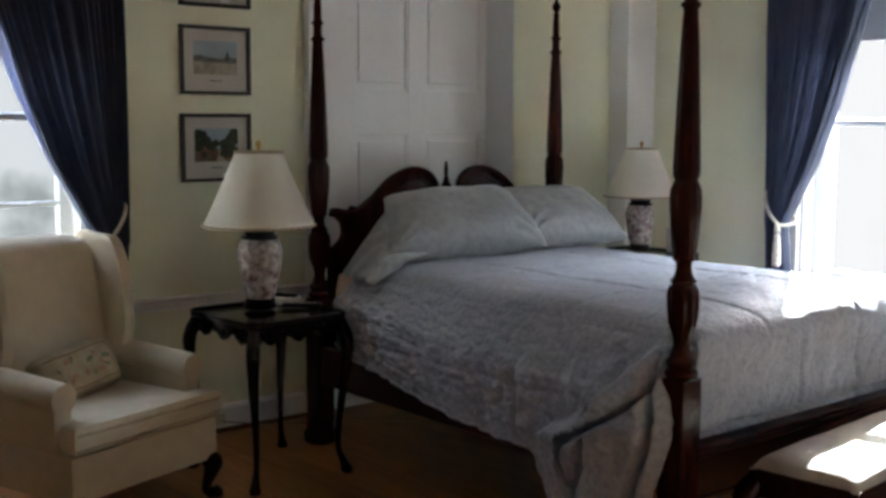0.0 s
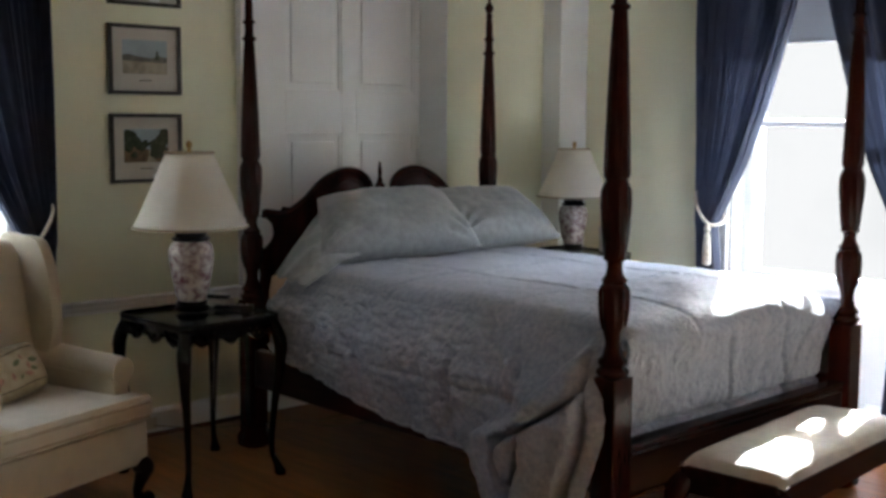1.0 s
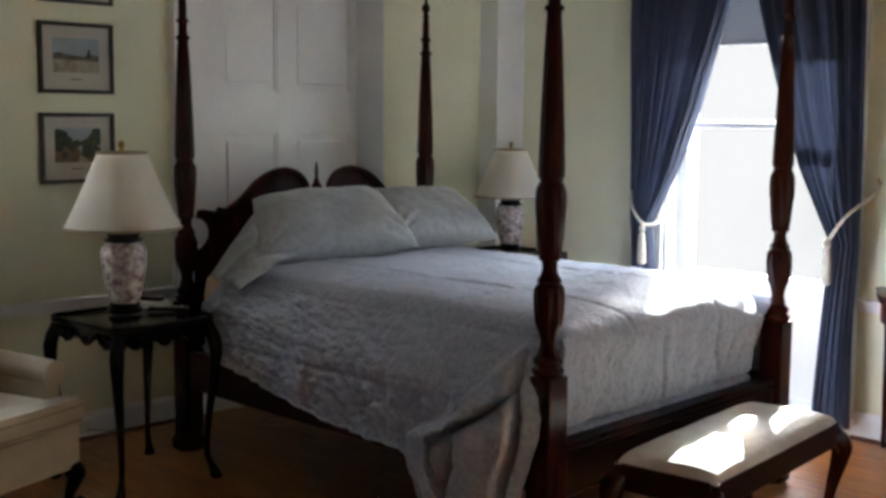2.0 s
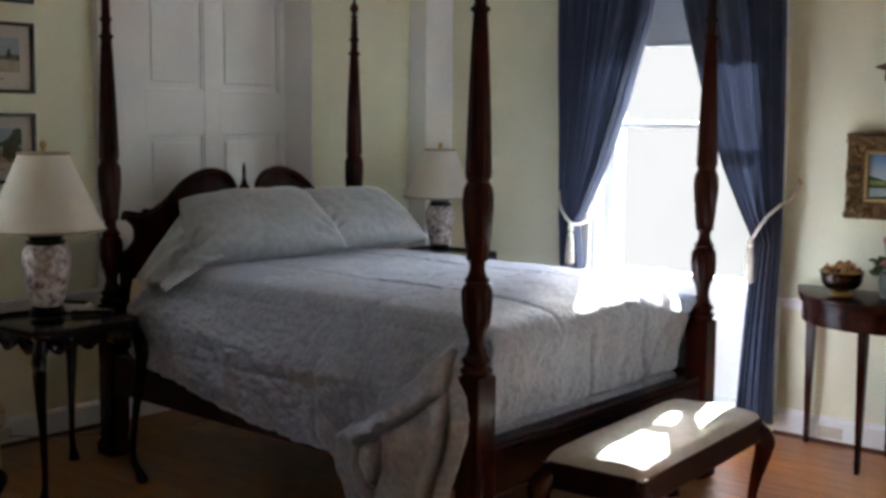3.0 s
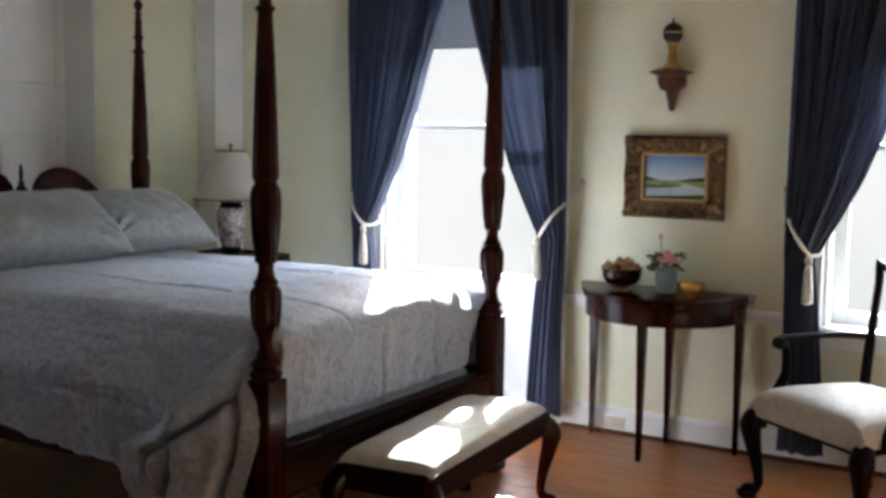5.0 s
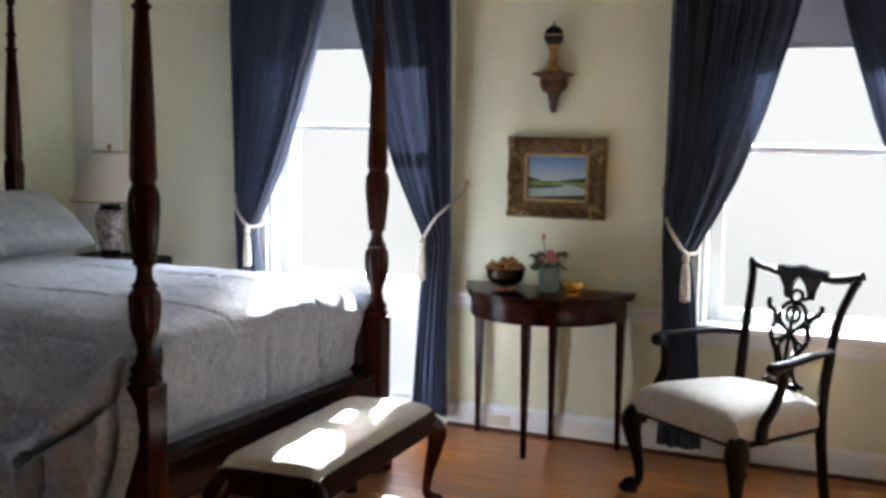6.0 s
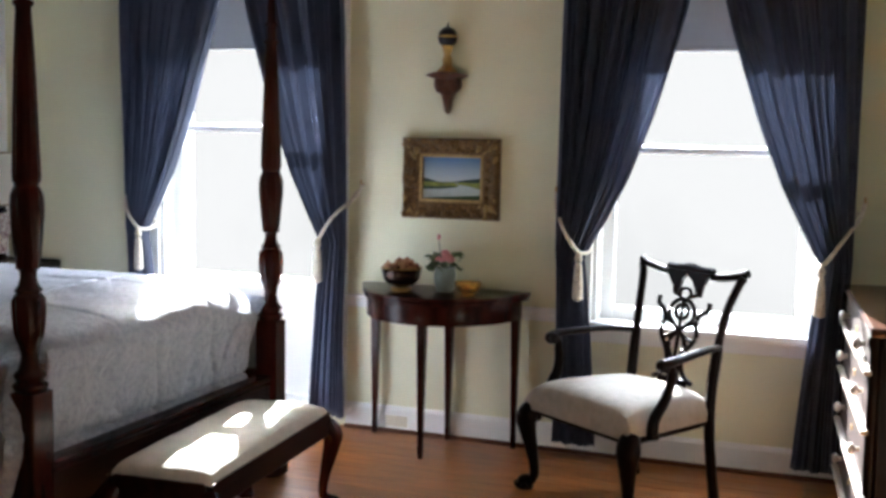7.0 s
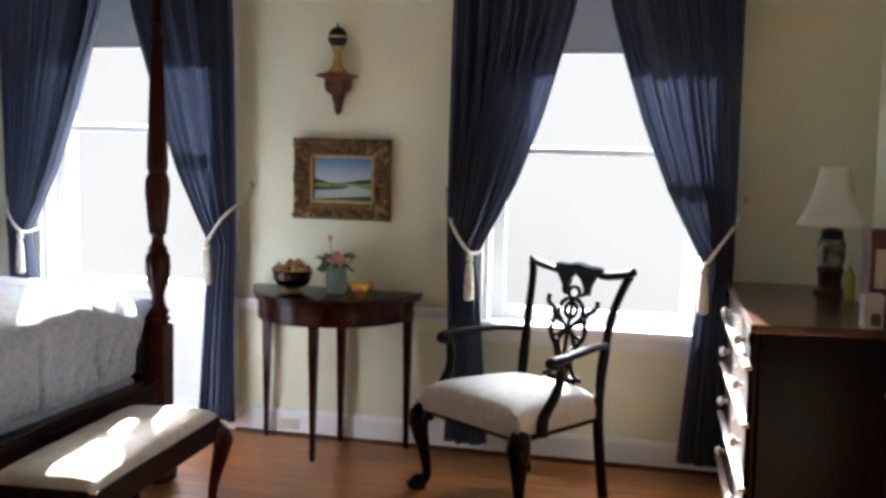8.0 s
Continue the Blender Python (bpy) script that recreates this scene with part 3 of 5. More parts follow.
def bed():
    b = tagged(empty("four_poster_bed"), "dark mahogany four-poster bed with carved turned posts", "bed")
    W, L = BED_W, BED_L
    for x, y in ((0, 0), (W, 0), (0, L), (W, L)):
        bed_post(b, x, y, "turned and carved mahogany post")
    for x in (0, W):
        part("side_rail", box(x - 0.022, x + 0.022, 0.046, L - 0.046, 0.275, 0.44, 0.006), MAHOGY, b, smooth=False)
    fr = box(0.046, W - 0.046, -0.022, 0.022, 0.245, 0.415, 0.006)
    part("foot_rail", fr, MAHOGX, b, smooth=False)
    part("rail_cap", box(0.046, W - 0.046, -0.034, 0.03, 0.415, 0.432, 0.006), MAHOG, b, smooth=False)
    part("rail_bead", box(0.046, W - 0.046, -0.030, -0.020, 0.392, 0.404, 0.004), MAHOG, b, smooth=False)
    part("rail_bead", box(0.046, W - 0.046, -0.029, -0.020, 0.250, 0.266, 0.004), MAHOG, b, smooth=False)
    # headboard with a broken swan-neck top
    mid = W / 2
    left = spline([(0.046, 0.87), (0.085, 0.885), (0.118, 0.925), (0.112, 0.975), (0.072, 1.015), (0.066, 1.045), (0.14, 1.035), (0.20, 1.045), (0.28, 1.09), (0.37, 1.165), (0.46, 1.208), (0.54, 1.216), (0.61, 1.190), (0.650, 1.135), (0.62, 1.105), (0.60, 1.06)], 6)
    left = [(float(p[0]), float(p[1])) for p in left]
    out = [(0.046, 0.40)] + left + [(mid, 1.04)] + [(W - x, z) for x, z in left[::-1]] + [(W - 0.046, 0.40)]
    m = Matrix.Translation((0, L + 0.015, 0)) @ Matrix.Rotation(radians(90), 4, "X")
    part("headboard", slab(out, 0, 0.03, 0.004, m), MAHOG, b, "shaped mahogany headboard with swan-neck top")
    for s in (0, 1):
        pth = [((W - x if s else x), L - 0.012, z - 0.012) for x, z in left[26:-8]]
        part("scroll_moulding", tube(pth, 0.017, 8), MAHOG, b)
        cx = W - 0.53 if s else 0.53
        for f, r in ((0.80, 0.008), (0.62, 0.007)):
            part("scroll_bead", tube([(cx + (x - cx) * f, y, 1.10 + (z - 1.10) * f) for x, y, z in pth], r, 8), MAHOG, b)
    fin = lathe([(0.012, 1.03), (0.014, 1.10), (0.024, 1.115), (0.026, 1.13), (0.012, 1.148), (0.016, 1.155), (0.008, 1.165), (0.010, 1.20), (0.004, 1.24)], 14, at=(mid, L, 0))
    part("finial", fin, MAHOG, b)
    part("slat_base", box(0.022, W - 0.022, 0.022, L - 0.02, 0.34, 0.385), EBONY, b, smooth=False)
    return b


bed()
tagged(link("mattress", box(0.03, BED_W - 0.03, 0.13, BED_L - 0.03, 0.386, 0.79, 0.10), SHEET), "mattress under a peach fitted sheet", "mattress")


def comforter():
    """One cloth: the top, the side that hangs over each rail, and the fall at the foot."""
    W = BED_W
    bm = bmesh.new()
    ytop = 1.74
    ns, nt = 380, 240
    side, foot = 0.62, 0.46          # cloth past the side edges and the foot edge
    grid = {}

    def ease(x):
        x = min(max(x, 0.0), 1.0)
        return x * x * (3 - 2 * x)

    for j in range(nt + 1):
        t = -foot + (ytop + foot) * j / nt
        for i in range(ns + 1):
            s = -side + (W + 2 * side) * i / ns
            ds = -s if s < 0 else (s - W if s > W else 0.0)
            dt = -t if t < 0 else 0.0
            if ds > 0.0 and dt > 0.0:
                continue
            sgn = -1 if s < 0 else 1
            x, y = min(max(s, 0), W), max(t, 0.0)
            puff = 0.035 * (1 - (2 * (x / W) - 1) ** 6) * (1 - math.exp(-y * 8))
            z = 0.80 + puff
            q1 = noise.fractal(Vector((s * 2.2, t * 2.2, 0.3)), 0.9, 2.0, 3)
            q2 = noise.fractal(Vector((s * 9.0, t * 9.0, 4.1)), 0.8, 2.0, 3)
            q3 = abs(noise.noise(Vector((s * 13, t * 16, 7.7))))
            z += 0.007 * q1 + 0.003 * q2 + 0.003 * (q3 - 0.25)
            # stitched channels
            for c, w in ((0.42 - x, 0.012), (1.02 - x, 0.012)):
                z -= 0.008 * math.exp(-(c / w) ** 2) * (ds == 0)
            for c in (0.5, 1.1):
                z -= 0.008 * math.exp(-((t - c) / 0.012) ** 2)
            # rounded shoulders
            R = 0.10
            if ds > 0 or (dt == 0 and min(x, W - x) < R):
                d = ds + R - (0 if ds > 0 else min(x, W - x))
                arc = R * 1.571
                if d < arc:
                    a = d / R
                    x = (R - R * math.sin(a)) if s < W / 2 else W - R + R * math.sin(a)
                    z -= R * (1 - math.cos(a))
                else:
                    x = 0.0 if s < W / 2 else W
                    z -= R + (d - arc)
                k = ease((d - 0.05) / 0.3)
                hang = 0.055 + 0.05 * k
                bunch = ease((np.interp(d, (0.06, 0.52), (0.07, 0.46)) - t) / 0.045) * ease((d - 0.08) / 0.10) if s < 0 else 0.0
                cr = noise.fractal(Vector((t * 26, d * 9, 1.7)), 0.7, 2.0, 3)
                cp = noise.noise(Vector((t * 15 + d * 7, d * 19, 8.3)))
                cq = noise.noise(Vector((t * 27 - d * 9, d * 31, 2.9)))
                crease = 0.014 * (abs(cp) - 0.25) + 0.010 * (abs(cq) - 0.25)
                # slanting puckers that rise from the hem
                slant = noise.noise(Vector((t * 5.0, d * 3.0, 9.1)))
                crease += 0.010 * math.sin(74 * (t + 0.45 * d) + 5 * slant) * ease((d - 0.28) / 0.2) * max(0.0, min(1.0, 0.55 + 1.6 * slant))
                wave = crease * ease((d - 0.03) / 0.12) + 0.008 * math.sin(t * 19 + 3.0 * q1 + d * 3) * k * k + 0.010 * q1 * k + 0.006 * q2 + 0.008 * cr * k
                x += sgn * (hang * k * (0.55 + 0.45 * ease(t / 0.25)) + wave * (0.4 + 0.6 * ease((t - 0.05) / 0.3)) + bunch * 0.075 * ease(t / 0.13 + 0.15)) if s < W / 2 else (hang * k * 0.4 + wave * 0.5)
                y += 0.02 * q1 * k + bunch * 0.03 * k * math.sin(d * 14)
                if s < 0:
                    # length of the fall: short at the head, long at the bunched corner
                    full = np.interp(t, (0.0, 0.30, 0.42, 0.55, 0.75, 1.13, 1.60, 1.75), (0.74, 0.70, 0.56, 0.475, 0.465, 0.43, 0.33, 0.30)) + 0.003 * math.sin(t * 9)
                    z = 0.80 - (0.80 - z) * full / 0.663
                    seam = math.exp(-((0.80 - z - 0.27) / 0.012) ** 2) + sum(math.exp(-((t - c) / 0.012) ** 2) for c in (0.62, 1.05, 1.45))
                    x += 0.009 * seam * k
                    if bunch > 0.2:
                        # deep folds that run down the bunched corner
                        for line in (0.27 + 0.02 * math.sin(9 * d), 0.06 + 0.28 * ease((d - 0.18) / 0.30) - 0.10 * ease((d - 0.45) / 0.2), 0.07):
                            x += 0.075 * math.exp(-((t - line) / 0.012) ** 2) * k * min(1.0, bunch * 1.6)
                        x -= 0.008 * bunch * math.sin(t * 30 + 3 * d) * k
            if dt > 0 or (ds == 0 and t < R):
                d = dt + R - (0 if dt > 0 else t)
                arc = R * 1.571
                if d < arc:
                    a = d / R
                    y = R - R * math.sin(a)
                    z -= R * (1 - math.cos(a))
                else:
                    y = 0.0
                    z -= R + (d - arc)
                k = ease((d - 0.05) / 0.25)
                cr = noise.fractal(Vector((s * 26, d * 8, 5.7)), 0.7, 2.0, 3)
                cp = noise.noise(Vector((s * 17 + d * 6, d * 15, 3.3)))
                cq = noise.noise(Vector((s * 30 - d * 8, d * 28, 6.9)))
                wave = (0.010 * (abs(cp) - 0.25) + 0.008 * (abs(cq) - 0.25)) * k + 0.005 * math.sin(s * 29 + 4 * q1 + d * 4) * k + 0.012 * q1 * k + 0.004 * q2 + 0.004 * cr * k
                groove = 0.0
                for sa, sb in ((1.02, 1.13), (1.26, 1.13), (0.62, 0.70)):
                    line = sa + (sb - sa) * (d - 0.12) / 0.36
                    groove += math.exp(-((s - line) / 0.013) ** 2) * ease((d - 0.1) / 0.1)
                groove += math.exp(-((d - 0.47) / 0.010) ** 2)
                y += -0.012 + 0.05 * k * (d / 0.5) + wave * 0.8 + 0.028 * groove * k
                x = 0.075 + (W - 0.15) * (x / W) if dt > 0 else x + (0.075 - 0.15 * x / W) * ease(1 - t / R)
                z = 0.80 - (0.80 - z) * 0.372 / (foot - 0.06 + 0.04)
            # the cloth slumps at the far corner of the foot, clear of the post
            slump = ease((x - 0.98) / 0.44) * ease((0.24 - t) / 0.30)
            if ds == 0:
                z -= 0.085 * slump * (1.0 if dt == 0 else max(0.0, (z - 0.43) / 0.37))
                x -= 0.015 * slump * ease((x - 1.0) / 0.35)
                y += 0.02 * slump
            grid[i, j] = bm.verts.new((x, y, z))
    for j in range(nt):
        for i in range(ns):
            q = [grid.get(k) for k in ((i, j), (i + 1, j), (i + 1, j + 1), (i, j + 1))]
            if all(q):
                bm.faces.new(q)
    left = [grid[0, j].co.copy() for j in range(nt + 1) if (0, j) in grid]
    fall = [grid[i, 0].co.copy() for i in range(ns + 1) if (i, 0) in grid]
    th = empty("comforter")
    ob = part("quilted_cloth", bm, COVER, th)
    for line in (left, fall):
        part("hem_piping", tube(line[::2], 0.006, 6), COVER, th)
    so = ob.modifiers.new("cloth_thickness", "SOLIDIFY")
    so.thickness = 0.012
    return tagged(th, "blue-grey quilted damask comforter hanging over the bed", "comforter")


comforter()


def soft_quad(corners, thick, seed, n=48, folds=()):
    """A stuffed cushion spanned between four corners (low left, low right, top right, top left)."""
    p00, p10, p11, p01 = (Vector(c) for c in corners)
    out = (p10 - p00).cross(p01 - p00).normalized()
    bm = bmesh.new()
    for sgn in (-1, 1):
        grid = []
        for j in range(n + 1):
            v = j / n
            row = []
            for i in range(n + 1):
                u = i / n
                p = p00.lerp(p10, u).lerp(p01.lerp(p11, u), v)
                k = max((1 - abs(2 * u - 1) ** 3.4) * (1 - abs(2 * v - 1) ** 3.0), 0.0)
                body = k ** 0.5
                # seams draw in between the corners
                mid = p00.lerp(p11, 0.5)
                pull = 0.05 * ((1 - (2 * u - 1) ** 2) * abs(2 * v - 1) ** 5 + (1 - (2 * v - 1) ** 2) * abs(2 * u - 1) ** 5)
                p = p.lerp(mid, pull * 0.6)
                w = 0.012 * noise.fractal(Vector((u * 3.5 + seed, v * 2.5, sgn)), 0.9, 2.0, 3)
                w += 0.006 * noise.noise(Vector((u * 26 + seed, v * 5, 2.0))) * (abs(2 * v - 1) ** 3)
                for fu, fv, ang in folds:
                    # creases that fan out of a corner
                    a = math.atan2(v - fv, (u - fu) * 1.7)
                    r = math.hypot((u - fu) * 1.7, v - fv)
                    w += 0.010 * math.sin(a * 15 + ang + 2 * noise.noise(Vector((u * 3, v * 3, seed)))) * math.exp(-((r - 0.22) / 0.20) ** 2)
                row.append(bm.verts.new(p + out * (sgn * (thick * 0.5 * body) + w * min(1.0, 2.5 * k))))
            grid.append(row)
        for j in range(n):
            for i in range(n):
                q = (grid[j][i], grid[j][i + 1], grid[j + 1][i + 1], grid[j + 1][i])
                bm.faces.new(q if sgn > 0 else q[::-1])
    bmesh.ops.remove_doubles(bm, verts=bm.verts[:], dist=0.0008)
    return bm


def loose_end(corners, bulge, seed, n=26):
    """The empty end of a sham, one layer of cloth falling over the bed's edge."""
    p00, p10, p11, p01 = (Vector(c) for c in corners)
    out = (p10 - p00).cross(p01 - p00).normalized()
    bm = bmesh.new()
    grid = []
    for j in range(n + 1):
        v = j / n
        row = []
        for i in range(n + 1):
            u = i / n
            p = p00.lerp(p10, u).lerp(p01.lerp(p11, u), v)
            w = bulge * math.sin(math.pi * min(1.0, u * 0.95 + 0.03)) * (0.4 + 0.6 * math.sin(math.pi * (0.1 + 0.85 * v)))
            w += 0.010 * math.sin(9 * v + 5 * u + seed) * u * (1 - 0.5 * v) + 0.008 * math.sin(17 * v - 9 * u + 2) * u + 0.014 * noise.fractal(Vector((u * 4 + seed, v * 4, 1)), 0.9, 2.0, 3)
            row.append(bm.verts.new(p + out * w))
        grid.append(row)
    for j in range(n):
        for i in range(n):
            bm.faces.new((grid[j][i], grid[j][i + 1], grid[j + 1][i + 1], grid[j + 1][i]))
    return bm


def bed_pillows():
    p = tagged(empty("pillow"), "plump grey sateen pillow with a loose end over the edge", "pillow", "pillows on the bed")
    part("stuffed_body", soft_quad(((0.05, 1.60, 0.865), (0.915, 1.51, 0.868), (0.98, 1.885, 1.098), (0.27, 1.90, 1.090)), 0.235, 1.0, 56, ((1.0, 0.0, 0.5), (0.0, 0.0, 2.0))), SHAM, p)
    end = part("loose_end", loose_end(((0.33, 1.600, 0.870), (-0.070, 1.525, 0.772), (-0.062, 1.735, 0.800), (0.30, 1.875, 1.065)), -0.062, 3.0), SHAM, p, "limp end of the sham hanging down")
    end.modifiers.new("cloth_thickness", "SOLIDIFY").thickness = 0.006
    q = tagged(empty("pillow"), "plump grey sateen pillow leaning on the headboard", "pillow", "pillows on the bed")
    part("stuffed_body", soft_quad(((0.66, 1.62, 0.865), (1.475, 1.525, 0.868), (1.46, 1.84, 1.085), (0.86, 1.92, 1.090)), 0.20, 7.0, 56, ((0.2, 0.0, 1.0),)), SHAM, q)


bed_pillows()


# ---- bedside tables and lamps ----
def cabriole(bm, x, y, top, dx, dy, r=0.022, knee=0.03, foot=0.02):
    """A bowed leg from the corner (x, y) that swings out along (dx, dy)."""
    pts = [(x, y, top, r * 1.1), (x + dx * knee, y + dy * knee, top * 0.86, r * 1.35), (x + dx * knee * 0.9, y + dy * knee * 0.9, top * 0.70, r * 1.05),
           (x + dx * knee * 0.15, y + dy * knee * 0.15, top * 0.40, r * 0.70), (x - dx * 0.004, y - dy * 0.004, top * 0.17, r * 0.58),
           (x + dx * foot * 0.6, y + dy * foot * 0.6, top * 0.06 + 0.006, r * 0.75), (x + dx * foot, y + dy * foot, 0.012, r * 1.1), (x + dx * foot, y + dy * foot, 0.0, r * 0.9)]
    sp = spline(pts, 5)
    return tube(sp, [float(p[3]) for p in sp], 10, bm)


def night_table(m, label, h=0.66):
    t = tagged(empty("bedside_table", m), label, "table", "bedside tables")
    w, d = 0.225, 0.235
    out = []
    for sx, sy in ((1, -1), (1, 1), (-1, 1), (-1, -1)):
        for a in range(5):
            ang = math.atan2(sy, sx) + radians(-40 + 20 * a)
            out.append((sx * (w - 0.04) + 0.05 * math.cos(ang), sy * (d - 0.04) + 0.05 * math.sin(ang)))
    part("tabletop", slab(out, h - 0.022, h, 0.006), LACQ, t)
    part("rim", tube([(x * 0.985, y * 0.985, h + 0.002) for x, y in out + out[:1]], 0.006, 6), LACQ, t)
    for s in (-1, 1):
        for axis in (0, 1):
            n = 24
            pts = []
            for k in range(n + 1):
                u = -1 + 2 * k / n
                drop = 0.052 + 0.018 * math.cos(u * 9.4)
                pts.append((u, drop))
            span = (w if axis == 0 else d) - 0.03
            outl = [(-span, 0.0), (span, 0.0)] + [(u * span, -dr) for u, dr in pts[::-1]]
            mm = Matrix.Translation((0, s * (d - 0.02), h - 0.022) if axis == 0 else (s * (w - 0.02), 0, h - 0.022)) @ (Matrix.Rotation(radians(90), 4, "X") if axis == 0 else Matrix.Rotation(radians(90), 4, "Z") @ Matrix.Rotation(radians(90), 4, "X"))
            ap = part("apron", slab(outl, -0.008, 0.008, 0.002, mm), LACQ, t, "carved openwork apron")
            for k in range(7):
                u = -0.8 + 1.6 * k / 6
                bm = bmesh.new()
                bmesh.ops.create_icosphere(bm, subdivisions=1, radius=0.013, matrix=mm @ Matrix.Translation((u * span, -0.034 - 0.008 * (k % 2), (s if axis else -s) * 0.008)) @ Matrix.Diagonal((1.3, 1.0, 0.6, 1)))
                part("rosette", bm, LACQ, ap)
    crng = random.Random(12)
    for sx in (-1, 1):
        for sy in (-1, 1):
            for side in (0, 1):
                pts, rad = [], []
                for q in range(45):
                    along = 0.016 + 0.003 * q
                    drop = h - 0.040 - 0.040 * abs(math.sin(q * 0.30)) * (1 - along / 0.2)
                    pts.append((sx * (w - 0.012), sy * (d - along), drop) if side else (sx * (w - along), sy * (d - 0.012), drop))
                    rad.append(0.010 + 0.0045 * math.sin(q * 1.25) * crng.uniform(0.7, 1.0))
                bm = tube(pts, rad, 7)
                part("corner_carving", bm, LACQ, t, "carved scrolling leaves at the corner")
            part("leg", cabriole(bmesh.new(), sx * (w - 0.025), sy * (d - 0.025), h - 0.02, sx * 0.7, sy * 0.7, 0.021, 0.035, 0.03), LACQ, t)
    return t


night_table(pose(-0.385, 1.805, 0, 0, 0, 3), "ebonised carved bedside table with cabriole legs")
night_table(pose(1.86, 1.80, 0, 0, 0, 0), "ebonised carved bedside table with cabriole legs", 0.74)


def table_lamp(x, y, z, label, size=1.0):
    l = tagged(empty("table_lamp", Matrix.Translation((x, y, z)) @ Matrix.Scale(size, 4)), label, "lamp", "porcelain bedside lamps")
    part("base", lathe([(0.055, 0.0), (0.068, 0.006), (0.070, 0.018), (0.060, 0.028), (0.064, 0.036), (0.056, 0.046)], 28), EBONY, l, "turned dark wooden base")
    part("vase", lathe(spline([(0.056, 0.046), (0.066, 0.075), (0.077, 0.13), (0.088, 0.19), (0.091, 0.235), (0.084, 0.268), (0.066, 0.288)], 5), 36), PORC, l, "porcelain vase painted with dark red flowers")
    part("collar", lathe(spline([(0.070, 0.288), (0.076, 0.300), (0.060, 0.308), (0.066, 0.322), (0.030, 0.330)], 4), 28), DARKGLAZE, l)
    part("stem", lathe([(0.010, 0.328), (0.010, 0.64), (0.006, 0.66)], 12), BRASS, l)
    n = 64

    def pleat(a, zz):
        return 1 + 0.006 * math.cos(4 * a) ** 8 * 1.5
    bm = bmesh.new()
    rings = []
    for k in range(13):
        t = k / 12
        r = 0.226 + (0.094 - 0.226) * (t ** 0.93)
        rings.append([bm.verts.new((r * pleat(2 * math.pi * i / n, 0) * math.cos(2 * math.pi * i / n), r * pleat(2 * math.pi * i / n, 0) * math.sin(2 * math.pi * i / n), 0.345 + 0.295 * t)) for i in range(n)])
    for a, b in zip(rings, rings[1:]):
        for i in range(n):
            bm.faces.new((a[i], a[(i + 1) % n], b[(i + 1) % n], b[i]))
    sh = part("shade", bm, SHADE, l, "cream silk bell lampshade")
    so = sh.modifiers.new("silk_thickness", "SOLIDIFY")
    so.thickness = 0.003
    for z2, r2 in ((0.345, 0.228), (0.640, 0.096)):
        part("trim_band", tube([(r2 * math.cos(2 * math.pi * i / 48), r2 * math.sin(2 * math.pi * i / 48), z2) for i in range(49)], 0.005, 6), PIPING, sh)
    part("spider", box(-0.094, 0.094, -0.003, 0.003, 0.634, 0.638), BRASS, l, smooth=False)
    part("finial", lathe([(0.005, 0.64), (0.010, 0.622), (0.006, 0.656), (0.013, 0.668), (0.011, 0.680), (0.003, 0.688)], 14), BRASS, l)
    return l


table_lamp(-0.385, 1.86, 0.664, "porcelain table lamp with cream shade on bedside table")
table_lamp(1.92, 1.84, 0.744, "smaller porcelain table lamp with cream shade on bedside table", 0.85)

# ---- bench at the foot ----
def bench():
    b = tagged(empty("bench", pose(0.672, -0.272, 0, 0, 0, 4.5)), "mahogany cabriole bench with ivory damask seat", "bench")
    w, d = 0.475, 0.168
    for s in (-1, 1):
        part("long_rail", box(-w, w, s * d - 0.012 * (s > 0) - 0.012 * (s < 0), s * d + 0.012, 0.285, 0.372, 0.006), MAHOGX, b, smooth=False)
        part("end_rail", box(s * w - 0.012, s * w + 0.012, -d + 0.012, d - 0.012, 0.285, 0.372, 0.006), MAHOGX, b, smooth=False)
    bm = bmesh.new()
    n, k = 40, 22
    g = []
    for j in range(k + 1):
        row = []
        for i in range(n + 1):
            u, v = 2 * i / n - 1, 2 * j / k - 1
            e = (1 - abs(u) ** 8) * (1 - abs(v) ** 6)
            z = 0.366 + 0.052 * max(e, 0) ** 0.5 + 0.003 * noise.noise(Vector((u * 6, v * 3, 2)))
            row.append(bm.verts.new((u * (w + 0.008), v * (d + 0.010), z)))
        g.append(row)
    for j in range(k):
        for i in range(n):
            bm.faces.new((g[j][i], g[j][i + 1], g[j + 1][i + 1], g[j + 1][i]))
    part("seat", bm, IVORY, b, "ivory damask drop-in seat")
    for sx in (-1, 1):
        for sy in (-1, 1):
            part("leg", cabriole(bmesh.new(), sx * (w - 0.01), sy * (d - 0.01), 0.330, sx * 0.75, sy * 0.65, 0.030, 0.035, 0.035), MAHOG, b)


bench()


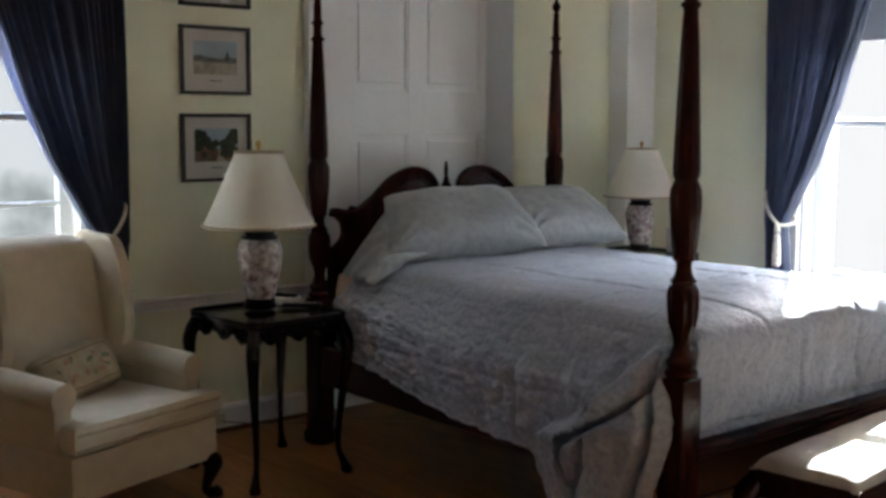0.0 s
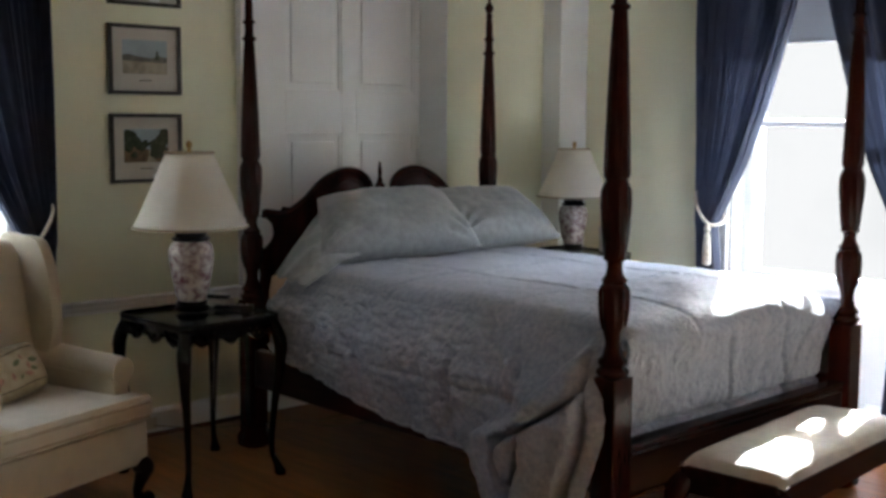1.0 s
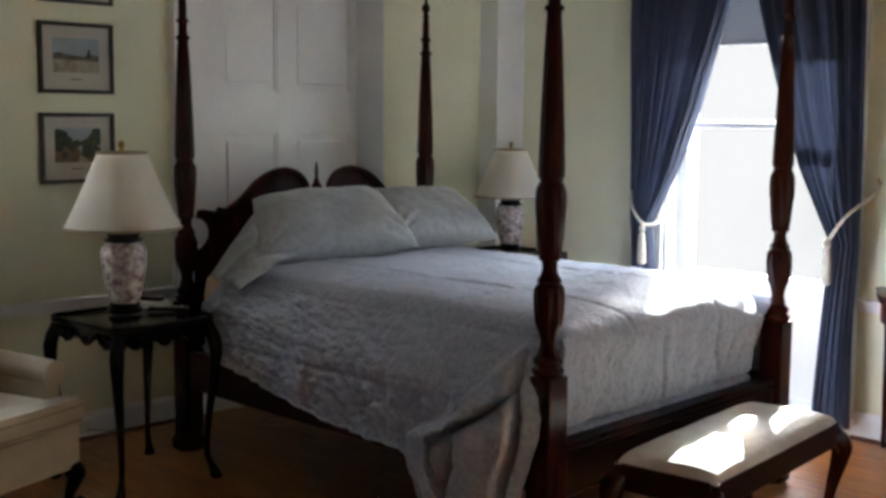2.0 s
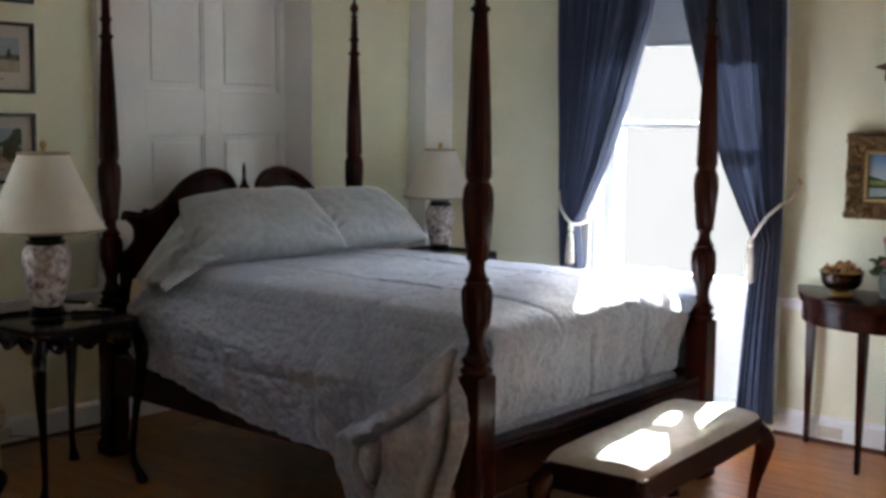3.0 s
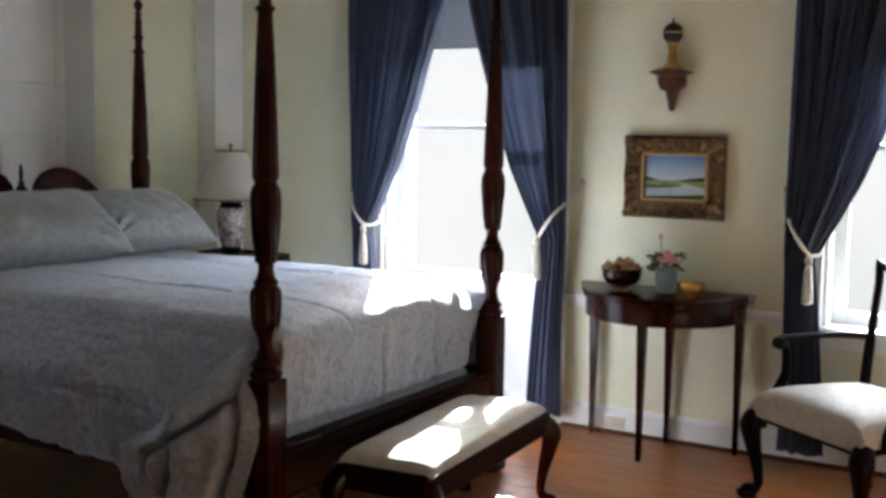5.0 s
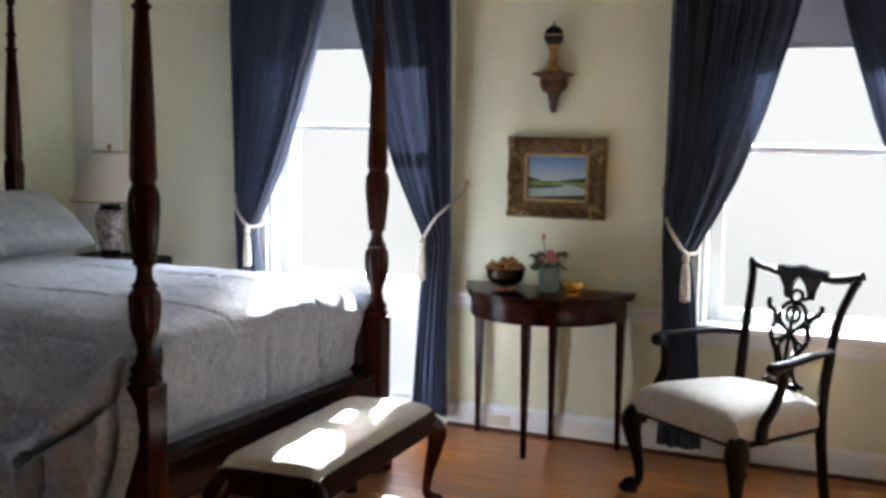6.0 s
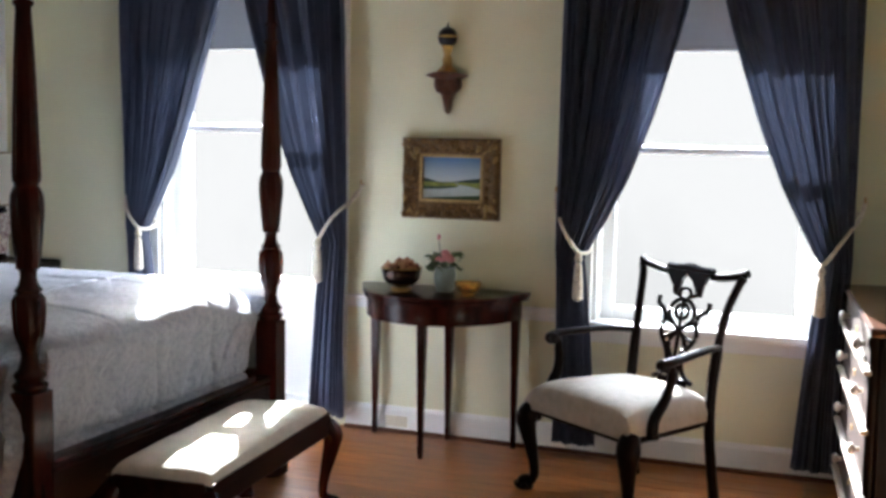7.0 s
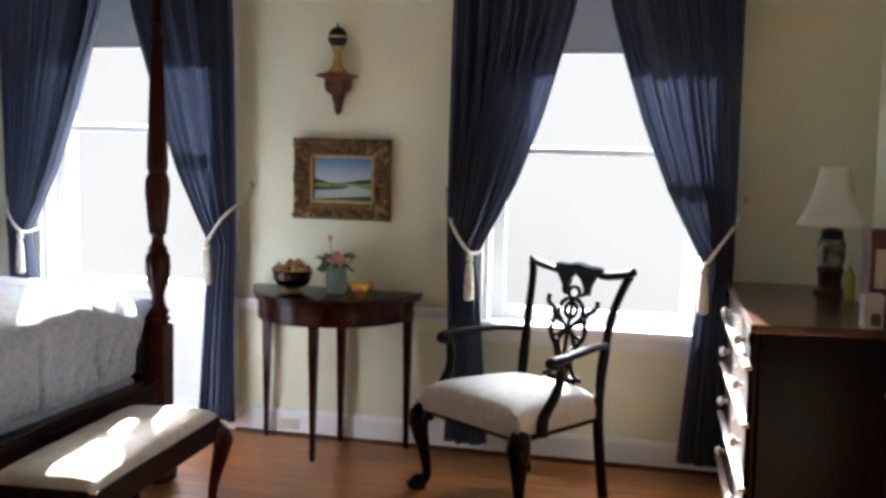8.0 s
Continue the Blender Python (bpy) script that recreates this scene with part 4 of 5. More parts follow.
# ---- wing chair ----
def wing_chair():
    c = tagged(empty("wing_chair", pose(-1.115, 1.80, 0, 0, 0, 18)), "cream upholstered wing chair with dark cabriole legs", "armchair")
    # local: front is -y, right is +x
    part("seat_base", box(-0.345, 0.345, -0.275, 0.28, 0.145, 0.315, 0.025), CREAM, c)
    tee = [(-0.262, 0.22), (-0.262, -0.19), (-0.335, -0.205), (-0.345, -0.295), (0.345, -0.295), (0.335, -0.205), (0.262, -0.19), (0.262, 0.22)]
    bm = slab(tee, 0.315, 0.422, 0.035)
    part("seat_cushion", bm, CREAM, c)
    pip = [(-0.335, -0.295, 0.388), (0.335, -0.295, 0.388)]
    part("piping", tube(pip, 0.005, 6), PIPING, c)
    part("piping", tube([(-0.335, -0.292, 0.335), (0.335, -0.292, 0.335)], 0.005, 6), PIPING, c)
    # back: leaning slab with rounded top
    bm = bmesh.new()
    n, k = 22, 26
    for sgn, thick in ((-1, 0.0), (1, 0.11)):
        g = []
        for j in range(k + 1):
            v = j / k
            row = []
            for i in range(n + 1):
                u = 2 * i / n - 1
                topz = 0.99 - 0.03 * abs(u) ** 3
                z = 0.33 + (topz - 0.33) * v
                y = 0.19 + 0.13 * v + thick - (0.03 * (1 - u * u) * (1 - (2 * v - 1) ** 2) if sgn < 0 else 0)
                if v > 0.9:
                    y += (0.05 if sgn < 0 else -0.04) * ((v - 0.9) / 0.1) ** 2
                row.append(bm.verts.new((u * (0.250 + 0.025 * v), y, z)))
            g.append(row)
        for j in range(k):
            for i in range(n):
                q = (g[j][i], g[j][i + 1], g[j + 1][i + 1], g[j + 1][i])
                bm.faces.new(q if sgn < 0 else q[::-1])
        if sgn < 0:
            g0 = g
    ring0 = [g0[0][i] for i in range(n + 1)] + [g0[j][n] for j in range(1, k + 1)] + [g0[k][i] for i in range(n - 1, -1, -1)] + [g0[j][0] for j in range(k - 1, 0, -1)]
    ring1 = [g[0][i] for i in range(n + 1)] + [g[j][n] for j in range(1, k + 1)] + [g[k][i] for i in range(n - 1, -1, -1)] + [g[j][0] for j in range(k - 1, 0, -1)]
    for i in range(len(ring0)):
        a, b2 = ring0[i], ring0[(i + 1) % len(ring0)]
        bm.faces.new((a, b2, ring1[(i + 1) % len(ring0)], ring1[i]))
    part("backrest", bm, CREAM, c)
    for s in (-1, 1):
        out = [(0.34, 0.50), (0.20, 0.50), (0.145, 0.545), (0.118, 0.64), (0.125, 0.77), (0.145, 0.87), (0.18, 0.945), (0.22, 0.98), (0.32, 0.985), (0.42, 0.975), (0.40, 0.75)]
        out = [(float(p[0]), float(p[1])) for p in spline(out + out[:1], 5)[:-1]]
        m = Matrix.Translation((s * 0.272, 0, 0)) @ Matrix.Rotation(radians(-3 * s), 4, "Z") @ Matrix.Rotation(radians(90), 4, "Z") @ Matrix.Rotation(radians(90), 4, "X")
        part("wing", slab(out, -0.028, 0.028, 0.022, m), CREAM, c)
        bm = box(s * 0.30 - 0.042, s * 0.30 + 0.042, -0.19, 0.30, 0.30, 0.50, 0.03)
        arm = part("arm", bm, CREAM, c)
        part("arm_roll", tube(spline([(s * 0.302, -0.195, 0.497), (s * 0.302, -0.1, 0.503), (s * 0.302, 0.1, 0.513), (s * 0.298, 0.26, 0.523)], 5), 0.052, 16), CREAM, arm)
        part("leg", cabriole(bmesh.new(), s * 0.31, -0.245, 0.155, s * 0.6, -0.8, 0.030, 0.022, 0.03), EBONY, c)
        part("leg", tube([(s * 0.29, 0.24, 0.15), (s * 0.29, 0.30, 0.0)], [0.024, 0.016], 8), EBONY, c)
    return c


wing_chair()


def cushion():
    m = pose(-1.115, 1.80, 0, 0, 0, 18) @ pose(-0.03, 0.08, 0.505, -28, -7, 4)
    p = tagged(empty("cushion", m), "small tan needlework cushion with flowers on the armchair", "cushion")
    part("cushion_body", pillow_bm(0.40, 0.21, 0.12, 3.0, 18, 0.004), CUSH, p)
    rose = material("rose_wool", (0.40, 0.23, 0.16), 0.9, scale=60, vary=0.4, bump=0.3)
    green = material("green_wool", (0.17, 0.20, 0.10), 0.9, scale=60, vary=0.4, bump=0.3)
    brown = material("brown_wool", (0.13, 0.09, 0.05), 0.9, scale=60, vary=0.3, bump=0.3)
    rng = random.Random(5)

    def surf(x, z):
        u, v = x / 0.20, z / 0.105
        return -0.06 * max((1 - abs(u) ** 3.2) * (1 - abs(v) ** 3.2), 0) ** 0.45 - 0.002
    for k in range(14):
        x, z = rng.uniform(-0.11, 0.13), rng.uniform(-0.045, 0.045)
        bm = bmesh.new()
        bmesh.ops.create_icosphere(bm, subdivisions=1, radius=rng.uniform(0.008, 0.015), matrix=Matrix.Translation((x, surf(x, z), z)) @ Matrix.Rotation(rng.uniform(0, 3), 4, "Y") @ Matrix.Diagonal((1.5, 0.25, 0.8, 1)))
        part("embroidered_flower" if k % 2 else "embroidered_leaf", bm, rose if k % 2 else green, p)
    for z in (-0.066, 0.066):
        part("embroidered_line", tube([(-0.15 + 0.03 * k, surf(-0.15 + 0.03 * k, z), z + 0.002 * math.sin(k)) for k in range(11)], 0.0022, 5), brown, p)


CUSH = material("tan_needlework", (0.44, 0.37, 0.24), 0.9, scale=22, vary=0.3, bump=0.4, fine=400, second=(0.33, 0.27, 0.16))
cushion()


# ---- console table ----
def console():
    t = tagged(empty("console_table", Matrix.Translation((WW - 0.012, -0.468, 0))), "demilune mahogany console table with slender tapered legs", "table")
    R, H = 0.405, 0.722

    def arc(r, dx=0.0, n=40):
        return [(-dx - r * math.sin(math.pi * k / n) * 1.0, r * math.cos(math.pi * k / n)) for k in range(n + 1)]
    top = [(-0.022, 0.405), (-0.06, 0.41)] + [(x * 1.12 - 0.014, y) for x, y in arc(0.385)][3:-3] + [(-0.06, -0.41), (-0.022, -0.405)]
    part("tabletop", slab(top, H - 0.018, H, 0.006), MAHOG, t)
    part("lower_leaf", slab([(x * 0.985, y * 0.985) for x, y in top], H - 0.036, H - 0.020, 0.004), MAHOG, t)
    out = [(x * 1.07, y) for x, y in arc(0.365, 0.02)]
    part("apron", slab([(-0.022, 0.365)] + out + [(-0.022, -0.365)], H - 0.125, H - 0.036, 0.003), MAHOG, t, "polished curved mahogany apron")
    for x, y in ((-0.045, 0.345), (-0.045, -0.345), (-0.375, -0.02), (-0.03, -0.02)):
        bm = bmesh.new()
        rings = []
        for z, r in ((H - 0.037, 0.019), (H - 0.16, 0.018), (0.06, 0.010), (0.055, 0.012), (0.0, 0.009)):
            rings.append([bm.verts.new((x + sx * r, y + sy * r, z)) for sx, sy in ((-1, -1), (1, -1), (1, 1), (-1, 1))])
        for a, b in zip(rings, rings[1:]):
            for i in range(4):
                bm.faces.new((a[i], a[(i + 1) % 4], b[(i + 1) % 4], b[i]))
        bm.faces.new(rings[0])
        bm.faces.new(rings[-1][::-1])
        part("leg", bm, MAHOG, t, smooth=False)


console()


def rose_bowl(x, y, z):
    b = tagged(empty("bowl", Matrix.Translation((x, y, z))), "dark lustre footed bowl heaped with dried petals", "bowl")
    part("bowl_body", lathe(spline([(0.040, 0.0), (0.043, 0.006), (0.030, 0.014), (0.034, 0.022), (0.066, 0.036), (0.082, 0.060), (0.087, 0.088), (0.093, 0.104), (0.087, 0.104), (0.080, 0.08)], 4), 32), PEWTER, b)
    part("foot_ring", lathe(spline([(0.040, 0.0), (0.046, 0.004), (0.045, 0.012), (0.034, 0.017)], 3), 28), BRASS, b, "bright gilded foot")
    part("rim", tube([(0.091 * math.cos(0.1309 * q), 0.091 * math.sin(0.1309 * q), 0.104) for q in range(49)], 0.0035, 6), BRASS, b)
    rng = random.Random(4)
    bm = bmesh.new()
    for k in range(60):
        a, r = rng.uniform(0, 6.28), 0.076 * math.sqrt(rng.random())
        p = Matrix.Translation((r * math.cos(a), r * math.sin(a), 0.095 + 0.035 * (1 - (r / 0.08) ** 2) + rng.uniform(-0.006, 0.01)))
        bmesh.ops.create_icosphere(bm, subdivisions=1, radius=rng.uniform(0.010, 0.018), matrix=p @ Euler((rng.random() * 3, rng.random() * 3, 0)).to_matrix().to_4x4() @ Matrix.Diagonal((1.2, 1, 0.5, 1)))
    part("dried_petals", bm, POTP, b, "heap of tan dried petals")


def flower_vase(x, y, z):
    v = tagged(empty("flower_vase", Matrix.Translation((x, y, z))), "small celadon vase with a pink rose and leaves", "vase")
    part("vase_body", lathe(spline([(0.034, 0.0), (0.040, 0.01), (0.048, 0.04), (0.050, 0.075), (0.046, 0.10), (0.048, 0.108), (0.040, 0.106)], 4), 24), CELADON, v)
    rng = random.Random(8)
    for k in range(44):
        a, out, up = rng.uniform(0, 6.28), rng.uniform(0.03, 0.085), rng.uniform(0.09, 0.175)
        base = Vector((out * math.cos(a), out * math.sin(a), up))
        bm = bmesh.new()
        w, l = 0.014, rng.uniform(0.03, 0.05)
        pts = [(-l / 2, 0), (-l / 4, w), (l / 5, w * 0.8), (l / 2, 0), (l / 5, -w * 0.8), (-l / 4, -w)]
        slab(pts, -0.0006, 0.0006, 0, Matrix.Translation(base) @ Euler((rng.uniform(-0.8, 0.8), rng.uniform(-0.8, 0.8), a)).to_matrix().to_4x4(), bm)
        part("leaf", bm, LEAF, v, smooth=False)
    for sx, sy, h in ((0.01, -0.01, 0.15), (-0.005, 0.03, 0.235), (0.04, 0.02, 0.14), (-0.04, -0.02, 0.14)):
        part("stem", tube(spline([(0, 0, 0.06), (sx * 0.6, sy * 0.6, h * 0.6), (sx, sy, h)], 4), 0.002, 6), LEAF, v)
    bm = bmesh.new()
    for k in range(22):
        a, r = k * 2.4, 0.004 + 0.0016 * k
        p = Matrix.Translation((r * math.cos(a) - 0.03, r * math.sin(a) - 0.012, 0.158 + 0.018 - 0.0012 * k))
        bmesh.ops.create_icosphere(bm, subdivisions=2, radius=0.021, matrix=p @ Matrix.Rotation(a, 4, "Z") @ Matrix.Rotation(radians(50), 4, "Y") @ Matrix.Diagonal((1, 1, 0.3, 1)))
    part("rose", bm, PETAL, v, "open pink rose")
    bm = bmesh.new()
    bmesh.ops.create_icosphere(bm, subdivisions=2, radius=0.011, matrix=Matrix.Translation((-0.005, 0.03, 0.243)) @ Matrix.Diagonal((0.8, 0.8, 1.3, 1)))
    part("rosebud", bm, PETAL, v)


def amber_bowl(x, y, z):
    b = tagged(empty("amber_bowl", Matrix.Translation((x, y, z))), "small amber gilded dish with scalloped rim", "bowl")
    part("dish", lathe(spline([(0.030, 0.0), (0.032, 0.008), (0.028, 0.014), (0.044, 0.024), (0.054, 0.042), (0.058, 0.062), (0.052, 0.062), (0.046, 0.040), (0.02, 0.028)], 3), 36, wobble=lambda a, zz: 1 + 0.03 * math.cos(9 * a) * (zz > 0.02)), AMBER, b)


rose_bowl(2.03, -0.335, 0.722)
flower_vase(2.09, -0.52, 0.722)
amber_bowl(1.99, -0.665, 0.722)


# ---- pictures ----
def gilt_painting():
    y0, y1, z0, z1 = -0.709, -0.243, 1.035, 1.405
    cy, cz, w, h = (y0 + y1) / 2, (z0 + z1) / 2, (y1 - y0) / 2, (z1 - z0) / 2
    # local: x to the viewer's right, y up, z out of the wall
    m = Matrix(((0, 0, -1, WW), (-1, 0, 0, cy), (0, 1, 0, cz), (0, 0, 0, 1)))
    p = tagged(empty("painting", m), "river landscape painting in an ornate gilded frame", "painting")
    iw, ih = 0.142, 0.096
    prof = [(0.0, 0.006), (0.0, 0.035), (0.12, 0.050), (0.35, 0.042), (0.55, 0.030), (0.72, 0.034), (0.86, 0.026), (1.0, 0.012), (1.0, 0.006)]
    for k in range(4):
        a = [(-w, -h), (w, -h), (w, h), (-w, h)]
        b = [(-iw, -ih), (iw, -ih), (iw, ih), (-iw, ih)]
        bm = bmesh.new()
        n = 30
        rows = []
        for q in range(n + 1):
            t = q / n
            po = Vector(a[k]).lerp(Vector(a[(k + 1) % 4]), t)
            pi_ = Vector(b[k]).lerp(Vector(b[(k + 1) % 4]), t)
            row = []
            for e, up in prof:
                pp = po.lerp(pi_, e)
                lump = 0.008 * math.sin(t * 38 + e * 7) * (0.05 < e < 0.7) + 0.012 * math.exp(-((t - 0.5) / 0.07) ** 2) * (e < 0.6) * (up > 0.02)
                lump += 0.012 * (math.exp(-(t / 0.10) ** 2) + math.exp(-((1 - t) / 0.10) ** 2)) * (e < 0.7) * (up > 0.02)
                row.append(bm.verts.new((pp.x, pp.y, up + lump)))
            rows.append(row)
        for r0, r1 in zip(rows, rows[1:]):
            for i in range(len(prof) - 1):
                bm.faces.new((r0[i], r1[i], r1[i + 1], r0[i + 1]))
        part("frame_side", bm, GILT, p)
        lb = [(-iw - 0.014, -ih - 0.014), (iw + 0.014, -ih - 0.014), (iw + 0.014, ih + 0.014), (-iw - 0.014, ih + 0.014)]
        q = [lb[k], lb[(k + 1) % 4], b[(k + 1) % 4], b[k]]
        part("liner", slab(q, 0.010, 0.030, 0.003), LINER, p, "pale gilded inner moulding", smooth=False)
        # carved leaves heaped on the corner and at the middle of the side
        crng = random.Random(40 + k)
        for cx, cy, reach, count in ((a[k][0], a[k][1], 0.055, 9), ((a[k][0] + a[(k + 1) % 4][0]) / 2, (a[k][1] + a[(k + 1) % 4][1]) / 2, 0.035, 5)):
            for _ in range(count):
                px_ = cx * (1 - crng.uniform(0.04, 0.26)) + (crng.uniform(-1, 1) * reach if abs(cy) > abs(cx) * 0.7 or count == 9 else 0)
                py_ = cy * (1 - crng.uniform(0.04, 0.26)) + (crng.uniform(-1, 1) * reach if count == 9 or abs(cy) < 0.05 else 0)
                px_, py_ = max(-w + 0.014, min(w - 0.014, px_)), max(-h + 0.014, min(h - 0.014, py_))
                if abs(px_) < iw + 0.02 and abs(py_) < ih + 0.02:
                    continue
                bm = bmesh.new()
                bmesh.ops.create_icosphere(bm, subdivisions=1, radius=crng.uniform(0.010, 0.017), matrix=Matrix.Translation((px_, py_, 0.047)) @ Matrix.Rotation(crng.uniform(0, 6), 4, "Z") @ Matrix.Diagonal((1.5, 0.7, 0.9, 1)))
                part("carved_leaf", bm, LINER if count == 9 else GILT, p)
    sky_m = material("painted_sky", (0.34, 0.45, 0.58), 0.6, scale=5, vary=0.25, bump=0.05, second=(0.17, 0.29, 0.47), stretch=(1, 4, 1))
    # blue overhead, pale at the horizon
    nt = sky_m.node_tree
    co, sep, ra = nt.nodes.new("ShaderNodeTexCoord"), nt.nodes.new("ShaderNodeSeparateXYZ"), nt.nodes.new("ShaderNodeValToRGB")
    mr = nt.nodes.new("ShaderNodeMapRange")
    mr.inputs["From Min"].default_value, mr.inputs["From Max"].default_value = -0.02, ih
    ra.color_ramp.elements[0].color, ra.color_ramp.elements[1].color = (0.46, 0.53, 0.54, 1), (0.045, 0.15, 0.36, 1)
    nt.links.new(co.outputs["Object"], sep.inputs[0])
    nt.links.new(sep.outputs["Y"], mr.inputs["Value"])
    nt.links.new(mr.outputs[0], ra.inputs["Fac"])
    nt.links.new(ra.outputs["Color"], nt.nodes["Principled BSDF"].inputs["Base Color"])
    canvas = part("canvas", box(-iw - 0.004, iw + 0.004, -ih - 0.004, ih + 0.004, 0.004, 0.010), sky_m, p, smooth=False)
    hills = material("painted_hills", (0.012, 0.035, 0.022), 0.6, scale=30, vary=0.3, bump=0.05)
    mead = material("painted_meadow", (0.20, 0.24, 0.035), 0.6, scale=25, vary=0.45, bump=0.05)
    river = material("painted_river", (0.36, 0.43, 0.44), 0.5, scale=12, vary=0.2, bump=0.05)
    bank = material("painted_bank", (0.025, 0.07, 0.025), 0.6, scale=30, vary=0.4, bump=0.05)
    hz = -0.018
    part("hills", slab([(-iw, hz), (iw, hz), (iw, hz + 0.022), (iw * 0.5, hz + 0.014), (0.0, hz + 0.002), (-iw * 0.5, hz + 0.002), (-iw * 0.75, hz + 0.012), (-iw, hz + 0.02)], 0.010, 0.0106), hills, canvas, smooth=False)
    part("meadow", slab([(-iw, -ih), (iw, -ih), (iw, hz), (-iw, hz)], 0.010, 0.0112), mead, canvas, smooth=False)
    # the far reach bends right, then the river sweeps back across the foreground
    reach = spline([(iw * 0.16, hz - 0.004), (iw * 0.34, hz - 0.012), (iw * 0.58, -0.034), (iw * 0.80, -0.042), (iw, -0.048)], 4)
    near_ = spline([(iw, -ih + 0.020), (iw * 0.3, -ih + 0.014), (-iw * 0.4, -ih + 0.006), (-iw, -ih + 0.004)], 4)
    back = spline([(-iw, -0.052), (-iw * 0.5, -0.050), (0.0, -0.044), (iw * 0.20, -0.036), (iw * 0.26, -0.029), (iw * 0.16, hz - 0.008), (iw * 0.10, hz - 0.004)], 4)
    part("river", slab([(float(p[0]), float(p[1])) for p in reach + near_ + back], 0.0112, 0.0118), river, canvas, smooth=False)
    spit = spline([(-iw, -0.052), (-iw * 0.5, -0.050), (0.0, -0.044), (iw * 0.20, -0.036), (-iw * 0.2, -0.036), (-iw * 0.6, -0.038), (-iw, -0.036)], 4)
    part("bank", slab([(float(p[0]), float(p[1])) for p in spit], 0.0118, 0.0124), bank, canvas, smooth=False)
    part("bank", slab([(-iw, -ih), (iw, -ih), (iw, -ih + 0.022), (0.2 * iw, -ih + 0.014), (-iw, -ih + 0.003)], 0.0118, 0.0124), bank, canvas, smooth=False)


gilt_painting()


def framed_print(x0, x1, z0, z1, kind):
    cx, cz, w, h = (x0 + x1) / 2, (z0 + z1) / 2, (x1 - x0) / 2, (z1 - z0) / 2
    m = Matrix(((1, 0, 0, cx), (0, 0, -1, HW), (0, 1, 0, cz), (0, 0, 0, 1)))
    p = tagged(empty("framed_print", m), "landscape print in a thin black frame on the wall", "picture", "framed prints in a column")
    f = 0.016
    part("frame_side", box(-w, w, -h, -h + f, 0.0, 0.022, 0.003), BLACKF, p, smooth=False)
    part("frame_side", box(-w, w, h - f, h, 0.0, 0.022, 0.003), BLACKF, p, smooth=False)
    part("frame_side", box(-w, -w + f, -h + f, h - f, 0.0, 0.022, 0.003), BLACKF, p, smooth=False)
    part("frame_side", box(w - f, w, -h + f, h - f, 0.0, 0.022, 0.003), BLACKF, p, smooth=False)
    mat = part("mat_board", box(-w + f, w - f, -h + f, h - f, 0.002, 0.008), MAT_BOARD, p, smooth=False)
    iw, i0, i1 = 0.108, -0.062, 0.086
    skyc = material("print_sky", (0.36, 0.43, 0.47), 0.8, scale=9, vary=0.2, bump=0)
    land = material("print_land", (0.42, 0.37, 0.27), 0.8, scale=30, vary=0.4, bump=0)
    trees = material("print_trees", (0.028, 0.04, 0.018), 0.8, scale=60, vary=0.6, bump=0, second=(0.075, 0.085, 0.05))
    haze_t = material("print_far_trees", (0.15, 0.145, 0.12), 0.8, scale=40, vary=0.5, bump=0)
    part("print", box(-iw, iw, i0, i1, 0.008, 0.009), skyc, mat, smooth=False)
    ground_c = material("print_ground", (0.20, 0.135, 0.075), 0.8, scale=45, vary=0.5, bump=0)
    if kind == 1:
        part("land", slab([(-iw, i0), (iw, i0), (iw, 0.0), (0.05, 0.005), (-0.02, 0.012), (-0.07, 0.004), (-iw, 0.012)], 0.009, 0.0095), land, mat, smooth=False)
        part("far_trees", slab([(-iw, -0.005), (iw, -0.012), (iw, 0.012), (0.07, 0.018), (0.03, 0.008), (-0.03, 0.014), (-0.08, 0.024), (-iw, 0.018)], 0.0095, 0.0098), haze_t, mat, smooth=False)
        part("tree", slab([(0.045, 0.0), (0.07, 0.0), (0.066, 0.03), (0.06, 0.045), (0.054, 0.03)], 0.0095, 0.010), trees, mat, smooth=False)
    else:
        part("land", slab([(-iw, i0), (iw, i0), (iw, 0.004), (0.03, -0.010), (-0.03, 0.004), (-iw, 0.012)], 0.009, 0.0095), ground_c, mat, smooth=False)
        part("path", slab([(0.0, i0), (0.045, i0), (0.030, -0.030), (0.022, -0.010), (0.012, -0.010), (0.012, -0.030)], 0.0095, 0.0098), land, mat, smooth=False)
        for x, z, r in ((-0.085, 0.050, 0.040), (-0.055, 0.030, 0.030), (-0.090, 0.005, 0.026), (-0.025, 0.008, 0.026), (-0.005, 0.020, 0.020), (0.055, 0.010, 0.040), (0.085, 0.040, 0.036), (0.050, -0.020, 0.034), (0.090, -0.025, 0.030), (0.090, 0.070, 0.022), (-0.060, -0.030, 0.016)):
            blob = [(max(-iw, min(iw, x + r * (1 + 0.3 * noise.noise(Vector((a * 1.7, x * 40, z * 30)))) * math.cos(a))), max(i0, min(i1, z + 0.8 * r * (1 + 0.3 * noise.noise(Vector((a * 1.7, z * 50, 2)))) * math.sin(a)))) for a in [6.2832 * q / 14 for q in range(14)]]
            part("tree", slab(blob, 0.0098 + 0.00003 * (x + 0.1), 0.0104 + 0.002 * (x + 0.1)), trees, mat, smooth=False)
        part("paper_label", box(0.03, 0.075, -h + f + 0.004, -h + f + 0.022, 0.008, 0.0088), WHITEC, mat, "small white paper label", smooth=False)
    part("caption", box(-0.03, 0.03, i0 - 0.03, i0 - 0.026, 0.008, 0.0085), BLACKF, mat, smooth=False)


framed_print(-0.428, -0.08, 1.543, 1.846, 1)
framed_print(-0.430, -0.083, 1.155, 1.459, 2)
framed_print(-0.426, -0.076, 1.929, 2.232, 3)


